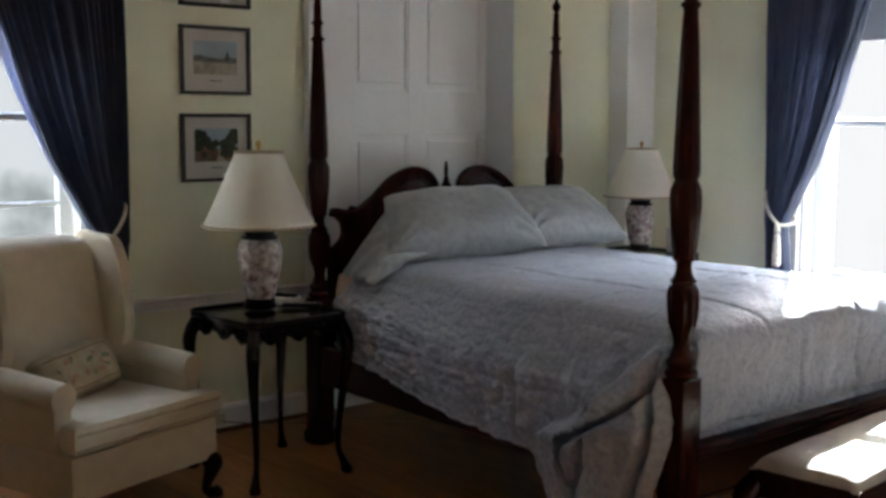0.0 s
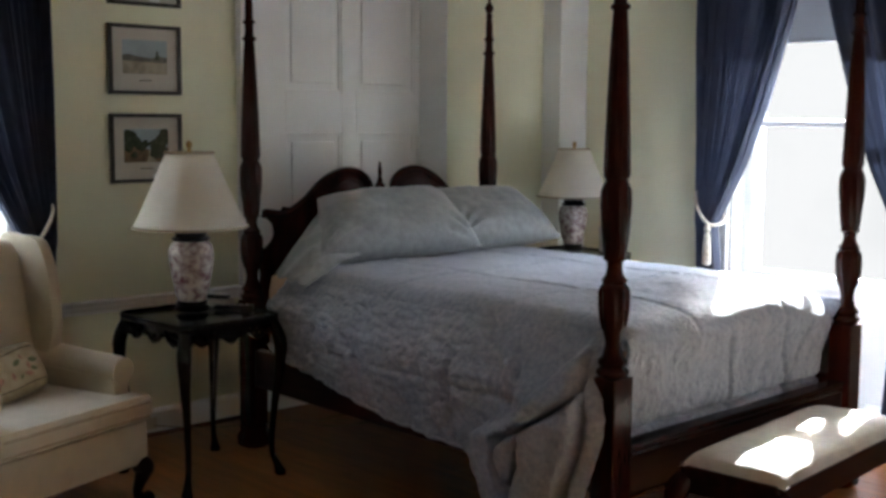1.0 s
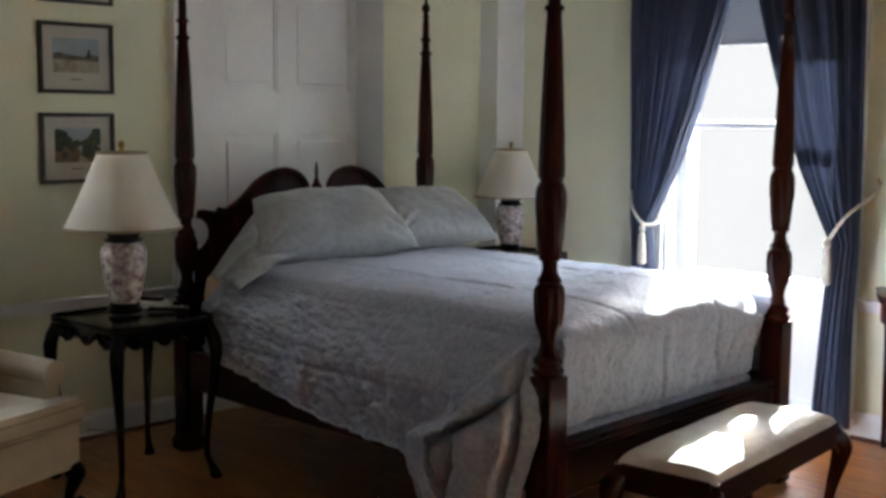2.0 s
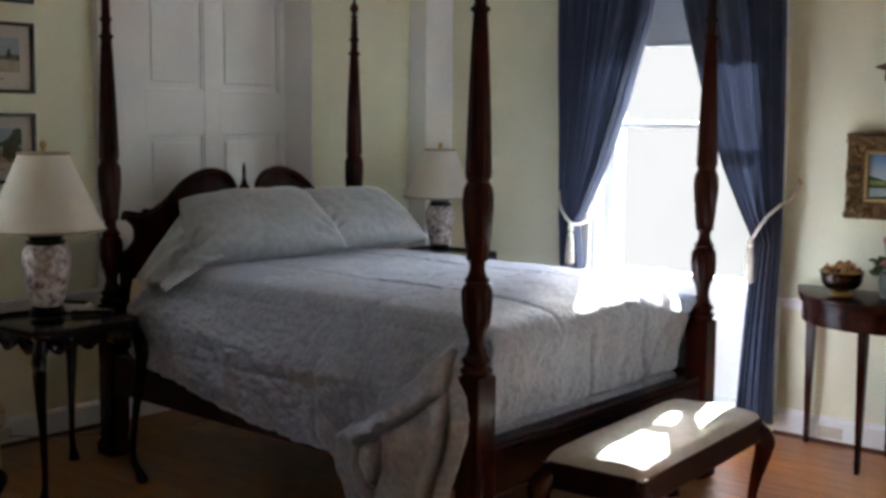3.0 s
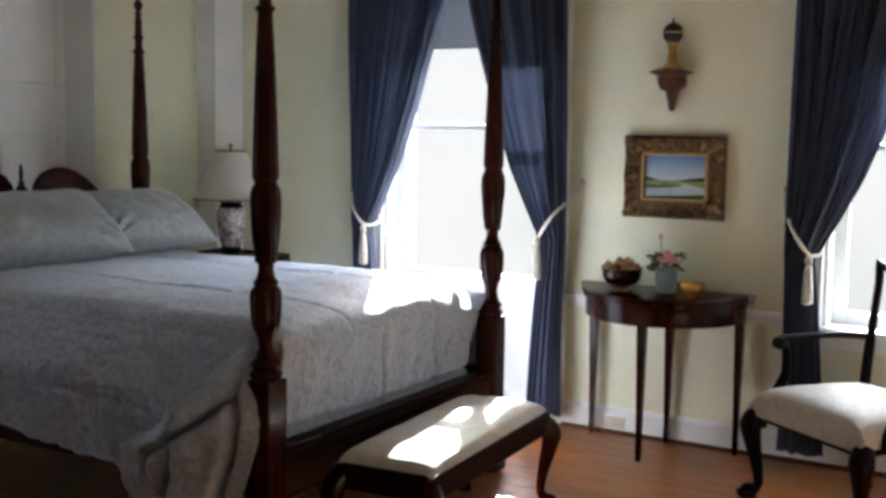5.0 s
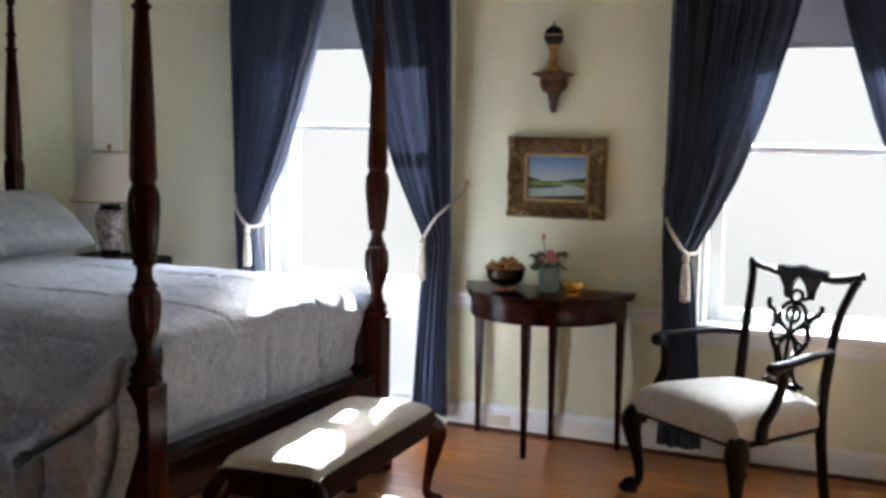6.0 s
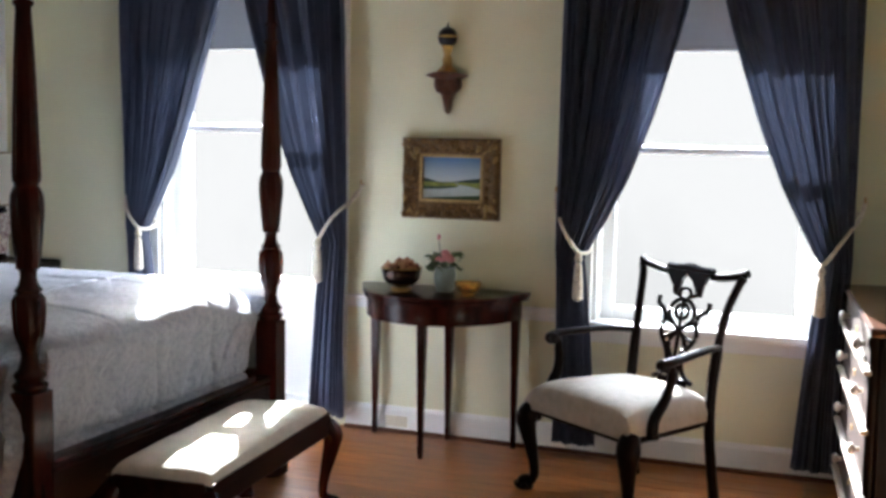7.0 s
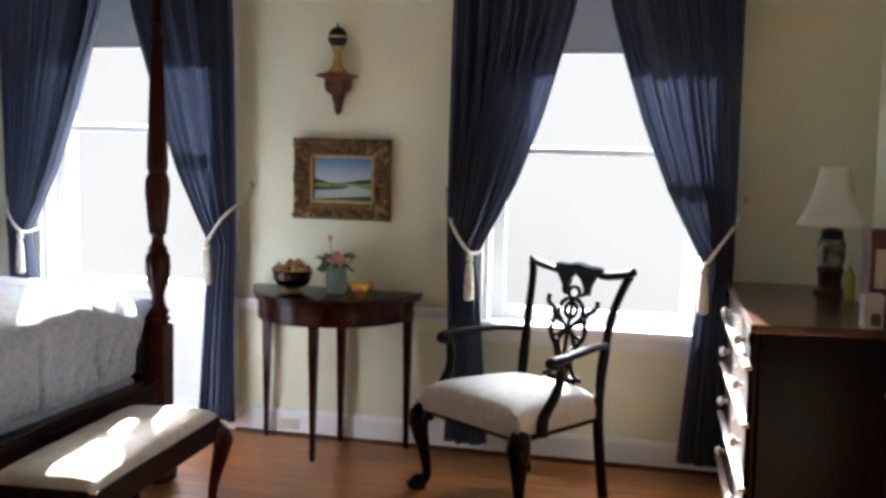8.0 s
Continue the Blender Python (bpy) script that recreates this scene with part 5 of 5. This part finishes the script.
# ---- wall bracket with ornament ----
def wall_bracket():
    m = Matrix(((0, 0, -1, WW), (-1, 0, 0, -0.457), (0, 1, 0, 1.515), (0, 0, 0, 1)))
    b = tagged(empty("wall_bracket", m), "carved wooden wall bracket holding a gilded ornament", "wall bracket")
    CARVE = material("carved_walnut", (0.12, 0.042, 0.02), 0.42, scale=30, vary=0.5, bump=0.4)
    shelf = [(-0.092, 0.172), (-0.05, 0.158), (0.0, 0.150), (0.05, 0.158), (0.092, 0.172), (0.075, 0.178), (0.045, 0.186), (0.0, 0.190), (-0.045, 0.186), (-0.075, 0.178)]
    part("shelf", slab([(x, y) for x, y in shelf], 0.0, 0.10, 0.006), CARVE, b)
    body = [(-0.055, 0.158), (-0.058, 0.12), (-0.048, 0.105), (-0.030, 0.095), (-0.020, 0.078), (-0.012, 0.045), (-0.008, 0.015), (0.0, 0.0),
            (0.008, 0.015), (0.012, 0.045), (0.020, 0.078), (0.030, 0.095), (0.048, 0.105), (0.058, 0.12), (0.055, 0.158)]
    part("corbel", slab(body, 0.0, 0.07, 0.012), CARVE, b, "scrolled carved corbel")
    for s in (-1, 0, 1):
        bm = bmesh.new()
        bmesh.ops.create_icosphere(bm, subdivisions=2, radius=0.022, matrix=Matrix.Translation((s * 0.034, 0.118 - 0.03 * (s == 0), 0.06)) @ Matrix.Diagonal((0.8, 1.2, 0.8, 1)))
        part("leaf_carving", bm, CARVE, b)
    for q in range(7):
        bm = bmesh.new()
        u = -1 + q / 3
        bmesh.ops.create_icosphere(bm, subdivisions=1, radius=0.010, matrix=Matrix.Translation((0.052 * u, 0.142 - 0.010 * (1 - u * u), 0.074 - 0.016 * u * u)) @ Matrix.Diagonal((0.8, 1.5, 0.7, 1)))
        part("leaf_carving", bm, CARVE, b)
    for q in range(4):
        bm = bmesh.new()
        bmesh.ops.create_icosphere(bm, subdivisions=1, radius=0.011 - 0.0015 * q, matrix=Matrix.Translation((0.006 * (-1) ** q, 0.078 - 0.018 * q, 0.058 - 0.009 * q)) @ Matrix.Diagonal((0.9, 1.2, 0.8, 1)))
        part("leaf_carving", bm, CARVE, b)
    mm = Matrix.Translation((0, 0, 0.05)) @ Matrix.Rotation(radians(-90), 4, "X")
    part("ornament_stand", lathe(spline([(0.048, 0.186), (0.044, 0.194), (0.030, 0.206), (0.020, 0.222), (0.022, 0.240), (0.016, 0.262), (0.021, 0.285), (0.027, 0.305), (0.030, 0.312)], 4), 24, m=mm, wobble=lambda a, zz: 1 + 0.08 * math.cos(8 * a)), BRASS, b, "gilded fluted stand")
    part("ornament_egg", lathe(spline([(0.022, 0.30), (0.040, 0.32), (0.044, 0.345), (0.036, 0.372), (0.016, 0.388), (0.005, 0.392), (0.004, 0.408)], 4), 24, m=mm), DARKGLAZE, b, "dark glazed egg with gilt band")
    part("gilt_band", lathe([(0.044, 0.342), (0.0455, 0.346), (0.044, 0.350)], 24, m=mm), BRASS, b)


wall_bracket()


# ---- outlet ----
def outlet(m):
    o = tagged(empty("power_outlet", m), "ivory plastic power outlet in the baseboard", "outlet")
    part("cover_plate", box(-0.056, 0.056, -0.026, 0.026, 0.0, 0.006, 0.002), PLASTIC, o, smooth=False)
    for s in (-1, 1):
        part("socket", box(s * 0.025 - 0.016, s * 0.025 + 0.016, -0.014, 0.014, 0.006, 0.008, 0.002), PLASTIC, o, smooth=False)


outlet(Matrix(((0, 0, -1, WW - 0.0185), (-1, 0, 0, -0.22), (0, 1, 0, 0.055), (0, 0, 0, 1))))
outlet(Matrix(((1, 0, 0, -0.30), (0, 0, -1, HW - 0.0185), (0, 1, 0, 0.06), (0, 0, 0, 1))))


# ---- carved armchair ----
def build_armchair():
    # local: the sitter faces -y
    c = tagged(empty("carved_armchair", pose(1.735, -1.430, 0, 0, 0, -126)), "dark carved armchair with pierced splat and ivory seat", "chair")
    fw, bw, fy, by = 0.300, 0.226, -0.262, 0.222
    bm = bmesh.new()
    n = 26
    g = []
    for j in range(n + 1):
        v = j / n
        row = []
        for i in range(n + 1):
            u = 2 * i / n - 1
            hw = fw + (bw - fw) * v + 0.004
            e = (1 - abs(u) ** 7) * (1 - abs(2 * v - 1) ** 7)
            row.append(bm.verts.new((u * hw, fy - 0.015 + (by - fy + 0.02) * v, 0.37 + 0.085 * max(e, 0) ** 0.42 + 0.015 * (1 - u * u) * (1 - (2 * v - 1) ** 2))))
        g.append(row)
    for j in range(n):
        for i in range(n):
            bm.faces.new((g[j][i], g[j][i + 1], g[j + 1][i + 1], g[j + 1][i]))
    rim = [g[0][i] for i in range(n + 1)] + [g[j][n] for j in range(1, n + 1)] + [g[n][i] for i in range(n - 1, -1, -1)] + [g[j][0] for j in range(n - 1, 0, -1)]
    low = [bm.verts.new((v.co.x * 0.99, v.co.y, 0.335)) for v in rim]
    for i in range(len(rim)):
        bm.faces.new((rim[i], rim[(i + 1) % len(rim)], low[(i + 1) % len(rim)], low[i]))
    bm.faces.new(low)
    part("seat", bm, IVORY, c, "ivory damask stuffed seat")
    part("seat_frame", slab([(-fw, fy), (fw, fy), (bw, by), (-bw, by)], 0.315, 0.345, 0.004), EBONY, c, smooth=False)
    for s in (-1, 1):
        leg = part("front_leg", cabriole(bmesh.new(), s * (fw - 0.02), fy + 0.02, 0.345, s * 0.6, -0.8, 0.034, 0.03, 0.03), EBONY, c, "cabriole leg with ball foot")
        bm = bmesh.new()
        bmesh.ops.create_icosphere(bm, subdivisions=2, radius=0.034, matrix=Matrix.Translation((s * (fw - 0.005), fy - 0.006, 0.030)) @ Matrix.Diagonal((1, 1.1, 0.88, 1)))
        for k in range(3):
            ang = radians(-90 + 45 * (k - 1))
            bmesh.ops.create_icosphere(bm, subdivisions=1, radius=0.016, matrix=Matrix.Translation((s * (fw - 0.005) + 0.032 * math.cos(ang), fy - 0.006 + 0.034 * math.sin(ang), 0.02)))
        part("claw_foot", bm, EBONY, leg)
        bm = bmesh.new()
        for q in range(6):
            bmesh.ops.create_icosphere(bm, subdivisions=1, radius=0.015, matrix=Matrix.Translation((s * (fw - 0.055 + 0.016 * q), fy - 0.004 + 0.010 * abs(q - 4), 0.318 - 0.014 * (q % 2) - 0.004 * q)) @ Matrix.Diagonal((1.1, 0.8, 1.3, 1)))
        part("knee_carving", bm, EBONY, leg, "leaf carving on the knee")
        post = spline([(s * bw, by + 0.045, 0.0), (s * bw, by + 0.018, 0.16), (s * bw, by, 0.33), (s * bw, by + 0.01, 0.50), (s * (bw + 0.01), by + 0.045, 0.72), (s * (bw + 0.035), by + 0.085, 0.85), (s * (bw + 0.055), by + 0.100, 0.895)], 5)
        part("back_post", tube(post, [0.021 if p[2] < 0.6 else 0.017 for p in post], 8, side=(1, 0, 0)), EBONY, c)
        arm = spline([(s * (bw + 0.005), by + 0.03, 0.622), (s * (bw + 0.06), by - 0.10, 0.630), (s * (fw + 0.02), -0.02, 0.622), (s * (fw + 0.035), -0.10, 0.616), (s * (fw + 0.02), -0.135, 0.606)], 6)
        ar = part("arm", tube(arm, [0.017 + 0.008 * (k / len(arm)) for k in range(len(arm))], 10, side=(0, 0, 1), flat=0.72), EBONY, c)
        bm = lathe([(0.016, -0.020), (0.024, -0.016), (0.026, 0.0), (0.024, 0.016), (0.016, 0.020)], 16, at=(s * (fw + 0.022), -0.130, 0.602), m=Matrix.Rotation(radians(90), 4, "Y"))
        part("hand_scroll", bm, EBONY, ar)
        sup = spline([(s * (fw + 0.02), -0.115, 0.605), (s * (fw + 0.028), -0.09, 0.57), (s * (fw + 0.012), -0.10, 0.48), (s * (fw + 0.005), -0.15, 0.40), (s * (fw + 0.004), -0.155, 0.33)], 6)
        part("arm_support", tube(sup, [0.015 + 0.010 * (k / len(sup)) for k in range(len(sup))], 10), EBONY, ar)
    xs = bw + 0.055
    top = spline([(-xs - 0.012, by + 0.108, 0.912), (-xs + 0.04, by + 0.104, 0.895), (-0.13, by + 0.108, 0.878), (-0.07, by + 0.112, 0.887), (0, by + 0.114, 0.888), (0.07, by + 0.112, 0.887), (0.13, by + 0.108, 0.878), (xs - 0.04, by + 0.104, 0.895), (xs + 0.012, by + 0.108, 0.912)], 5)
    part("crest_rail", tube(top, [0.017 for p in top], 8), EBONY, c, "serpentine carved crest rail")
    # splat: interlaced straps
    def back_y(z):
        return by + 0.012 + 0.10 * max(0.0, (z - 0.42) / 0.53) ** 1.4
    splat = part("splat", tube([(-0.07, back_y(0.445), 0.445), (0.07, back_y(0.445), 0.445)], 0.018, 8), EBONY, c, "pierced and interlaced carved splat")
    lines = []
    for s in (-1, 1):
        # outer strap: flared foot, waist, shoulder and the horn at its tip
        lines.append(([(s * 0.105, 0.452), (s * 0.060, 0.475), (s * 0.040, 0.520), (s * 0.052, 0.570), (s * 0.088, 0.618), (s * 0.098, 0.650), (s * 0.085, 0.690), (s * 0.100, 0.725), (s * 0.136, 0.748), (s * 0.138, 0.778)], 0.0105))
        # inner scroll that crosses to the other side under the ring
        lines.append(([(s * 0.025, 0.452), (s * 0.020, 0.530), (s * 0.045, 0.590), (s * 0.022, 0.635), (-s * 0.030, 0.672), (-s * 0.066, 0.705), (-s * 0.060, 0.748), (-s * 0.028, 0.772), (0.0, 0.770)], 0.0095))
        lines.append(([(s * 0.085, 0.690), (s * 0.050, 0.680), (0.0, 0.655), (-s * 0.050, 0.625), (-s * 0.090, 0.618)], 0.008))
        lines.append(([(s * 0.034 * math.cos(a), 0.728 + 0.030 * math.sin(a)) for a in [-1.6 + 0.4 * q for q in range(9)]], 0.0085))
        # open ring below the prongs
        lines.append(([(s * 0.030 * math.sin(a), 0.800 - 0.022 * math.cos(a)) for a in [0.4 * q for q in range(9)]], 0.0085))
        lines.append(([(s * 0.028, 0.790), (s * 0.060, 0.800), (s * 0.066, 0.830)], 0.009))
    lines.append(([(0.0, 0.452), (0.0, 0.560), (0.0, 0.655), (0.0, 0.775)], 0.008))
    for l, r in lines:
        sp = spline(l, 5)
        part("strap", tube([(p[0], back_y(p[1]), p[1]) for p in sp], r, 8), EBONY, splat)
    carve = [(-0.125, 0.880)] + [(-0.125 + 0.25 * q / 20, 0.904 + 0.010 * (q % 2) + 0.010 * math.exp(-((q - 10) / 3.0) ** 2)) for q in range(21)] + [(0.125, 0.880), (0.07, 0.868), (0.0, 0.880), (-0.07, 0.868)]
    part("crest_carving", slab(carve, -0.016, 0.016, 0.003, Matrix.Translation((0, back_y(0.90), 0)) @ Matrix.Rotation(radians(90), 4, "X")), EBONY, c, "leaf carving on the crest", smooth=False)
    for s in (-1, 1):
        ear = [(0.128, 0.892), (0.004, 0.892), (0.006, 0.872), (0.030, 0.852), (0.044, 0.820), (0.050, 0.790), (0.072, 0.792), (0.082, 0.830), (0.104, 0.866)]
        part("ear", slab([(s * x, z) for x, z in ear], -0.009, 0.009, 0.002, Matrix.Translation((0, back_y(0.85), 0)) @ Matrix.Rotation(radians(90), 4, "X")), EBONY, splat, smooth=False)
    return c


build_armchair()


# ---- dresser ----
# Near-black copy of dresser wood: shade of side and columns put in colour.
SIDEW = material("shaded_dresser_wood", (0.007, 0.003, 0.0025), 0.32, scale=8, vary=0.6, bump=0.10, stretch=(3, 3, 0.5), spec=0.07)
# Drawer edges: direct sun is put into the colour as a pale tone.
LIPW = material("sunlit_drawer_edge", (0.62, 0.54, 0.47), 0.3, scale=20, vary=0.25, bump=0.05, coat=0.5)
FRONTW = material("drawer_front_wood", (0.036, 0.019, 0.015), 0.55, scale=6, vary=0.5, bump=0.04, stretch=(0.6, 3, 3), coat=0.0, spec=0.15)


def dresser():
    # local: x along the front, the front is y = 0, the back is minus
    w, dp, H = 1.12, 0.43, 0.855
    d = tagged(empty("dresser", pose(1.06, -2.325, 0, 0, 0, 5.5)), "mahogany chest of drawers with round pale knobs", "dresser")
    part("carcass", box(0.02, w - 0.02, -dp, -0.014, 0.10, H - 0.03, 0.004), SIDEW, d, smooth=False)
    part("top", box(0, w, -dp, 0.015, H - 0.03, H, 0.008), DRESSER, d, smooth=False)
    part("plinth", box(0.01, w - 0.01, -dp, -0.004, 0.06, 0.10, 0.004), DRESSER, d, smooth=False)
    for x in (0.05, w - 0.05):
        for y in (-0.05, -dp + 0.05):
            part("foot", lathe([(0.022, 0.0), (0.036, 0.02), (0.040, 0.05), (0.034, 0.062)], 14, at=(x, y, 0)), DRESSER, d)
    for s in (0.0, w - 0.05):
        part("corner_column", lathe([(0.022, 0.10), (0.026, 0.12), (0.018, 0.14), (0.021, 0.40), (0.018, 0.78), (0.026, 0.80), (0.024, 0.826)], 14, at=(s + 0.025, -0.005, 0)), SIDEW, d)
    zs = [0.105, 0.300, 0.512, 0.700, 0.825]
    for z0, z1 in zip(zs, zs[1:]):
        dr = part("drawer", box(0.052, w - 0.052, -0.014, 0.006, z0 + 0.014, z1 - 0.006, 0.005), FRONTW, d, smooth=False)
        part("drawer_lip", box(0.004, w - 0.012, 0.004, 0.030, z0 + 0.003, z0 + 0.020, 0.006), LIPW, dr, "drawer edge toned pale for the sun on it", smooth=False)
        zc = (z0 + z1) / 2
        for x in (0.25, w - 0.25):
            kn = lathe([(0.010, 0.006), (0.009, 0.020), (0.020, 0.028), (0.022, 0.036), (0.014, 0.044), (0.004, 0.047)], 16, m=Matrix.Rotation(radians(-90), 4, "X"), at=(x, 0, zc))
            part("knob", kn, PULL, dr, "round bright glass knob")
        part("keyhole_plate", lathe([(0.012, 0.006), (0.011, 0.009)], 12, m=Matrix.Rotation(radians(-90), 4, "X"), at=(w / 2, 0, zc)), BRASS, dr)
    return d


PULL = material("pale_glass_knob", (0.78, 0.76, 0.70), 0.12, metal=0.0, scale=30, vary=0.2, bump=0.05)
dresser()


MOTTLE = material("mottled_glaze", (0.24, 0.25, 0.19), 0.18, scale=30, bump=0.0, second=(0.035, 0.035, 0.03), coat=0.5)


def small_lamp():
    l = tagged(empty("small_lamp", Matrix.Translation((1.95, -2.595, 0.855))), "small dark glazed lamp with cream shade on dresser", "lamp")
    part("base", lathe([(0.058, 0), (0.060, 0.012), (0.050, 0.022), (0.044, 0.030), (0.046, 0.078), (0.052, 0.086), (0.050, 0.100), (0.040, 0.106)], 20), DRESSER, l, "turned brown wooden base")
    part("vase", lathe(spline([(0.040, 0.104), (0.050, 0.118), (0.053, 0.16), (0.050, 0.20), (0.032, 0.225), (0.036, 0.24), (0.02, 0.25)], 4), 24), MOTTLE, l, "mottled grey-green glazed vase")
    part("collar", lathe([(0.036, 0.205), (0.044, 0.214), (0.040, 0.244), (0.022, 0.254)], 20), DARKGLAZE, l)
    bm = bmesh.new()
    n, rings = 48, []
    for k in range(12):
        t = k / 11
        r = 0.058 + 0.075 * (1 - t) ** 1.7
        rings.append([bm.verts.new((r * math.cos(6.2832 * i / n), r * math.sin(6.2832 * i / n), 0.265 + 0.22 * t)) for i in range(n)])
    for a, b in zip(rings, rings[1:]):
        for i in range(n):
            bm.faces.new((a[i], a[(i + 1) % n], b[(i + 1) % n], b[i]))
    sh = part("shade", bm, SHADE, l, "cream bell lampshade")
    sh.modifiers.new("silk_thickness", "SOLIDIFY").thickness = 0.003
    part("stem", lathe([(0.006, 0.24), (0.006, 0.48)], 8), BRASS, l)
    part("spider", box(-0.058, 0.058, -0.002, 0.002, 0.478, 0.482), BRASS, l, smooth=False)


small_lamp()


# ---- small things ----
def telephone(x, y, z, rz):
    p = tagged(empty("telephone", pose(x, y, z, 0, 0, rz)), "cream telephone base with black handset on bedside table", "telephone")
    part("cradle", slab([(0.058 * math.cos(a), 0.075 * math.sin(a)) for a in [6.2832 * q / 24 for q in range(24)]], 0, 0.026, 0.008), WHITEP, p)
    part("handset", box(-0.018, 0.018, -0.055, 0.055, 0.026, 0.044, 0.008), BLACKP, p, "black handset")
    for i in range(3):
        for j in range(4):
            part("key", box(-0.016 + 0.012 * i, -0.008 + 0.012 * i, -0.045 + 0.014 * j, -0.036 + 0.014 * j, 0.044, 0.046), WHITEP, p, smooth=False)


WHITEP = material("white_plastic", (0.66, 0.64, 0.58), 0.4, scale=10, vary=0.06, bump=0.0)
telephone(-0.225, 1.93, 0.664, 35)


def remote(x, y, z, rz):
    p = tagged(empty("remote_control", pose(x, y, z, 0, 0, rz)), "slim black remote control on bedside table", "remote control")
    part("body", box(-0.02, 0.02, -0.08, 0.08, 0, 0.016, 0.005), BLACKP, p)
    for j in range(5):
        part("button", box(-0.01, 0.01, -0.06 + 0.024 * j, -0.046 + 0.024 * j, 0.016, 0.018), WHITEP, p, smooth=False)


remote(-0.225, 1.80, 0.664, 50)


def tumbler(x, y, z):
    g = tagged(empty("tumbler", Matrix.Translation((x, y, z))), "frosted glass tumbler on bedside table", "glass")
    part("glass_body", lathe([(0.030, 0.0), (0.036, 0.004), (0.042, 0.13), (0.039, 0.13), (0.034, 0.012), (0.002, 0.012)], 24), CLOUD, g)


CLOUD = material("cloudy_glass", (0.62, 0.66, 0.64), 0.2, scale=12, vary=0.08, bump=0.0, coat=0.5)
tumbler(2.03, 1.70, 0.744)


CORD = material("dark_ivory_cord", (0.20, 0.16, 0.10), 0.7, scale=30, vary=0.2, bump=0.0)


def cable():
    pts = []
    for k in range(40):
        a = k * 0.42
        r = 0.13 + 0.05 * math.sin(k * 0.31)
        pts.append((0.62 + r * math.cos(a) * 1.3, 2.05 + r * math.sin(a) * 0.7, 0.004 + 0.0005 * k))
    pts += [(0.3, 2.25, 0.01), (0.0, 2.36, 0.008), (-0.26, 2.43, 0.05)]
    ob = link("cable", tube(spline(pts, 4), 0.0028, 6), CORD)
    tagged(ob, "thin ivory electric cable coiled on the floor", "cable")


cable()


def dresser_box():
    b = tagged(empty("storage_box", pose(1.25, -2.692, 0.855, 0, 0, 8)), "dark red box with pale label on the dresser", "box")
    RED = material("dark_red_card", (0.10, 0.02, 0.018), 0.6, scale=14, vary=0.3, bump=0.1)
    part("body", box(-0.06, 0.06, -0.032, 0.032, 0, 0.275, 0.004), RED, b, smooth=False)
    part("lid", box(-0.063, 0.063, -0.035, 0.035, 0.275, 0.305, 0.004), RED, b, smooth=False)
    part("paper_label", box(-0.063, -0.06, -0.018, 0.016, 0.12, 0.245), MAT_BOARD, b, "pale paper label", smooth=False)


dresser_box()


GREYC = material("grey_card", (0.36, 0.37, 0.40), 0.7, scale=20, vary=0.3, bump=0.0)


def small_box(x, y, z):
    b = tagged(empty("small_box", pose(x, y, z, 0, 0, 12)), "small white box with dark print on the dresser", "box")
    part("body", box(-0.03, 0.03, -0.030, 0.030, 0, 0.11, 0.004), GREYC, b, smooth=False)
    part("print_panel", box(-0.032, -0.03, -0.02, 0.01, 0.012, 0.05), BLACKP, b, smooth=False)


small_box(1.13, -2.675, 0.855)


def yellow_bottle(x, y, z):
    b = tagged(empty("bottle", Matrix.Translation((x, y, z)) @ Matrix.Scale(0.8, 4)), "slim yellow-green bottle on the dresser", "bottle")
    YEL = material("yellow_green_glass", (0.42, 0.42, 0.05), 0.15, scale=10, vary=0.2, bump=0.0, coat=0.4)
    part("bottle_body", lathe(spline([(0.024, 0), (0.026, 0.01), (0.026, 0.10), (0.018, 0.125), (0.010, 0.14), (0.010, 0.165)], 4), 20), YEL, b)
    part("cap", lathe([(0.012, 0.16), (0.012, 0.185), (0.008, 0.19)], 14), WHITEP, b)


yellow_bottle(1.80, -2.655, 0.855)

# ---- floor boards ----
rng = random.Random(3)
PW = 0.118
x = XW
while x < WW - 0.001:
    x2 = min(x + PW, WW)
    y = SW
    near = x > -1.6
    first = True
    while y < HW - 0.001:
        ln = rng.choice((1.2, 1.8, 2.4)) if near else 3.0
        if first:
            ln *= rng.uniform(0.3, 1.0)
            first = False
        y2 = min(y + ln, HW)
        if HW - y2 < 0.25:
            y2 = HW
        b = box(x + 0.0007, x2 - 0.0007, y + 0.0007, y2 - 0.0007, -0.012, 0.0, 0.0012)
        part("plank", b, PLANK, floor, smooth=False)
        y = y2
    x = x2
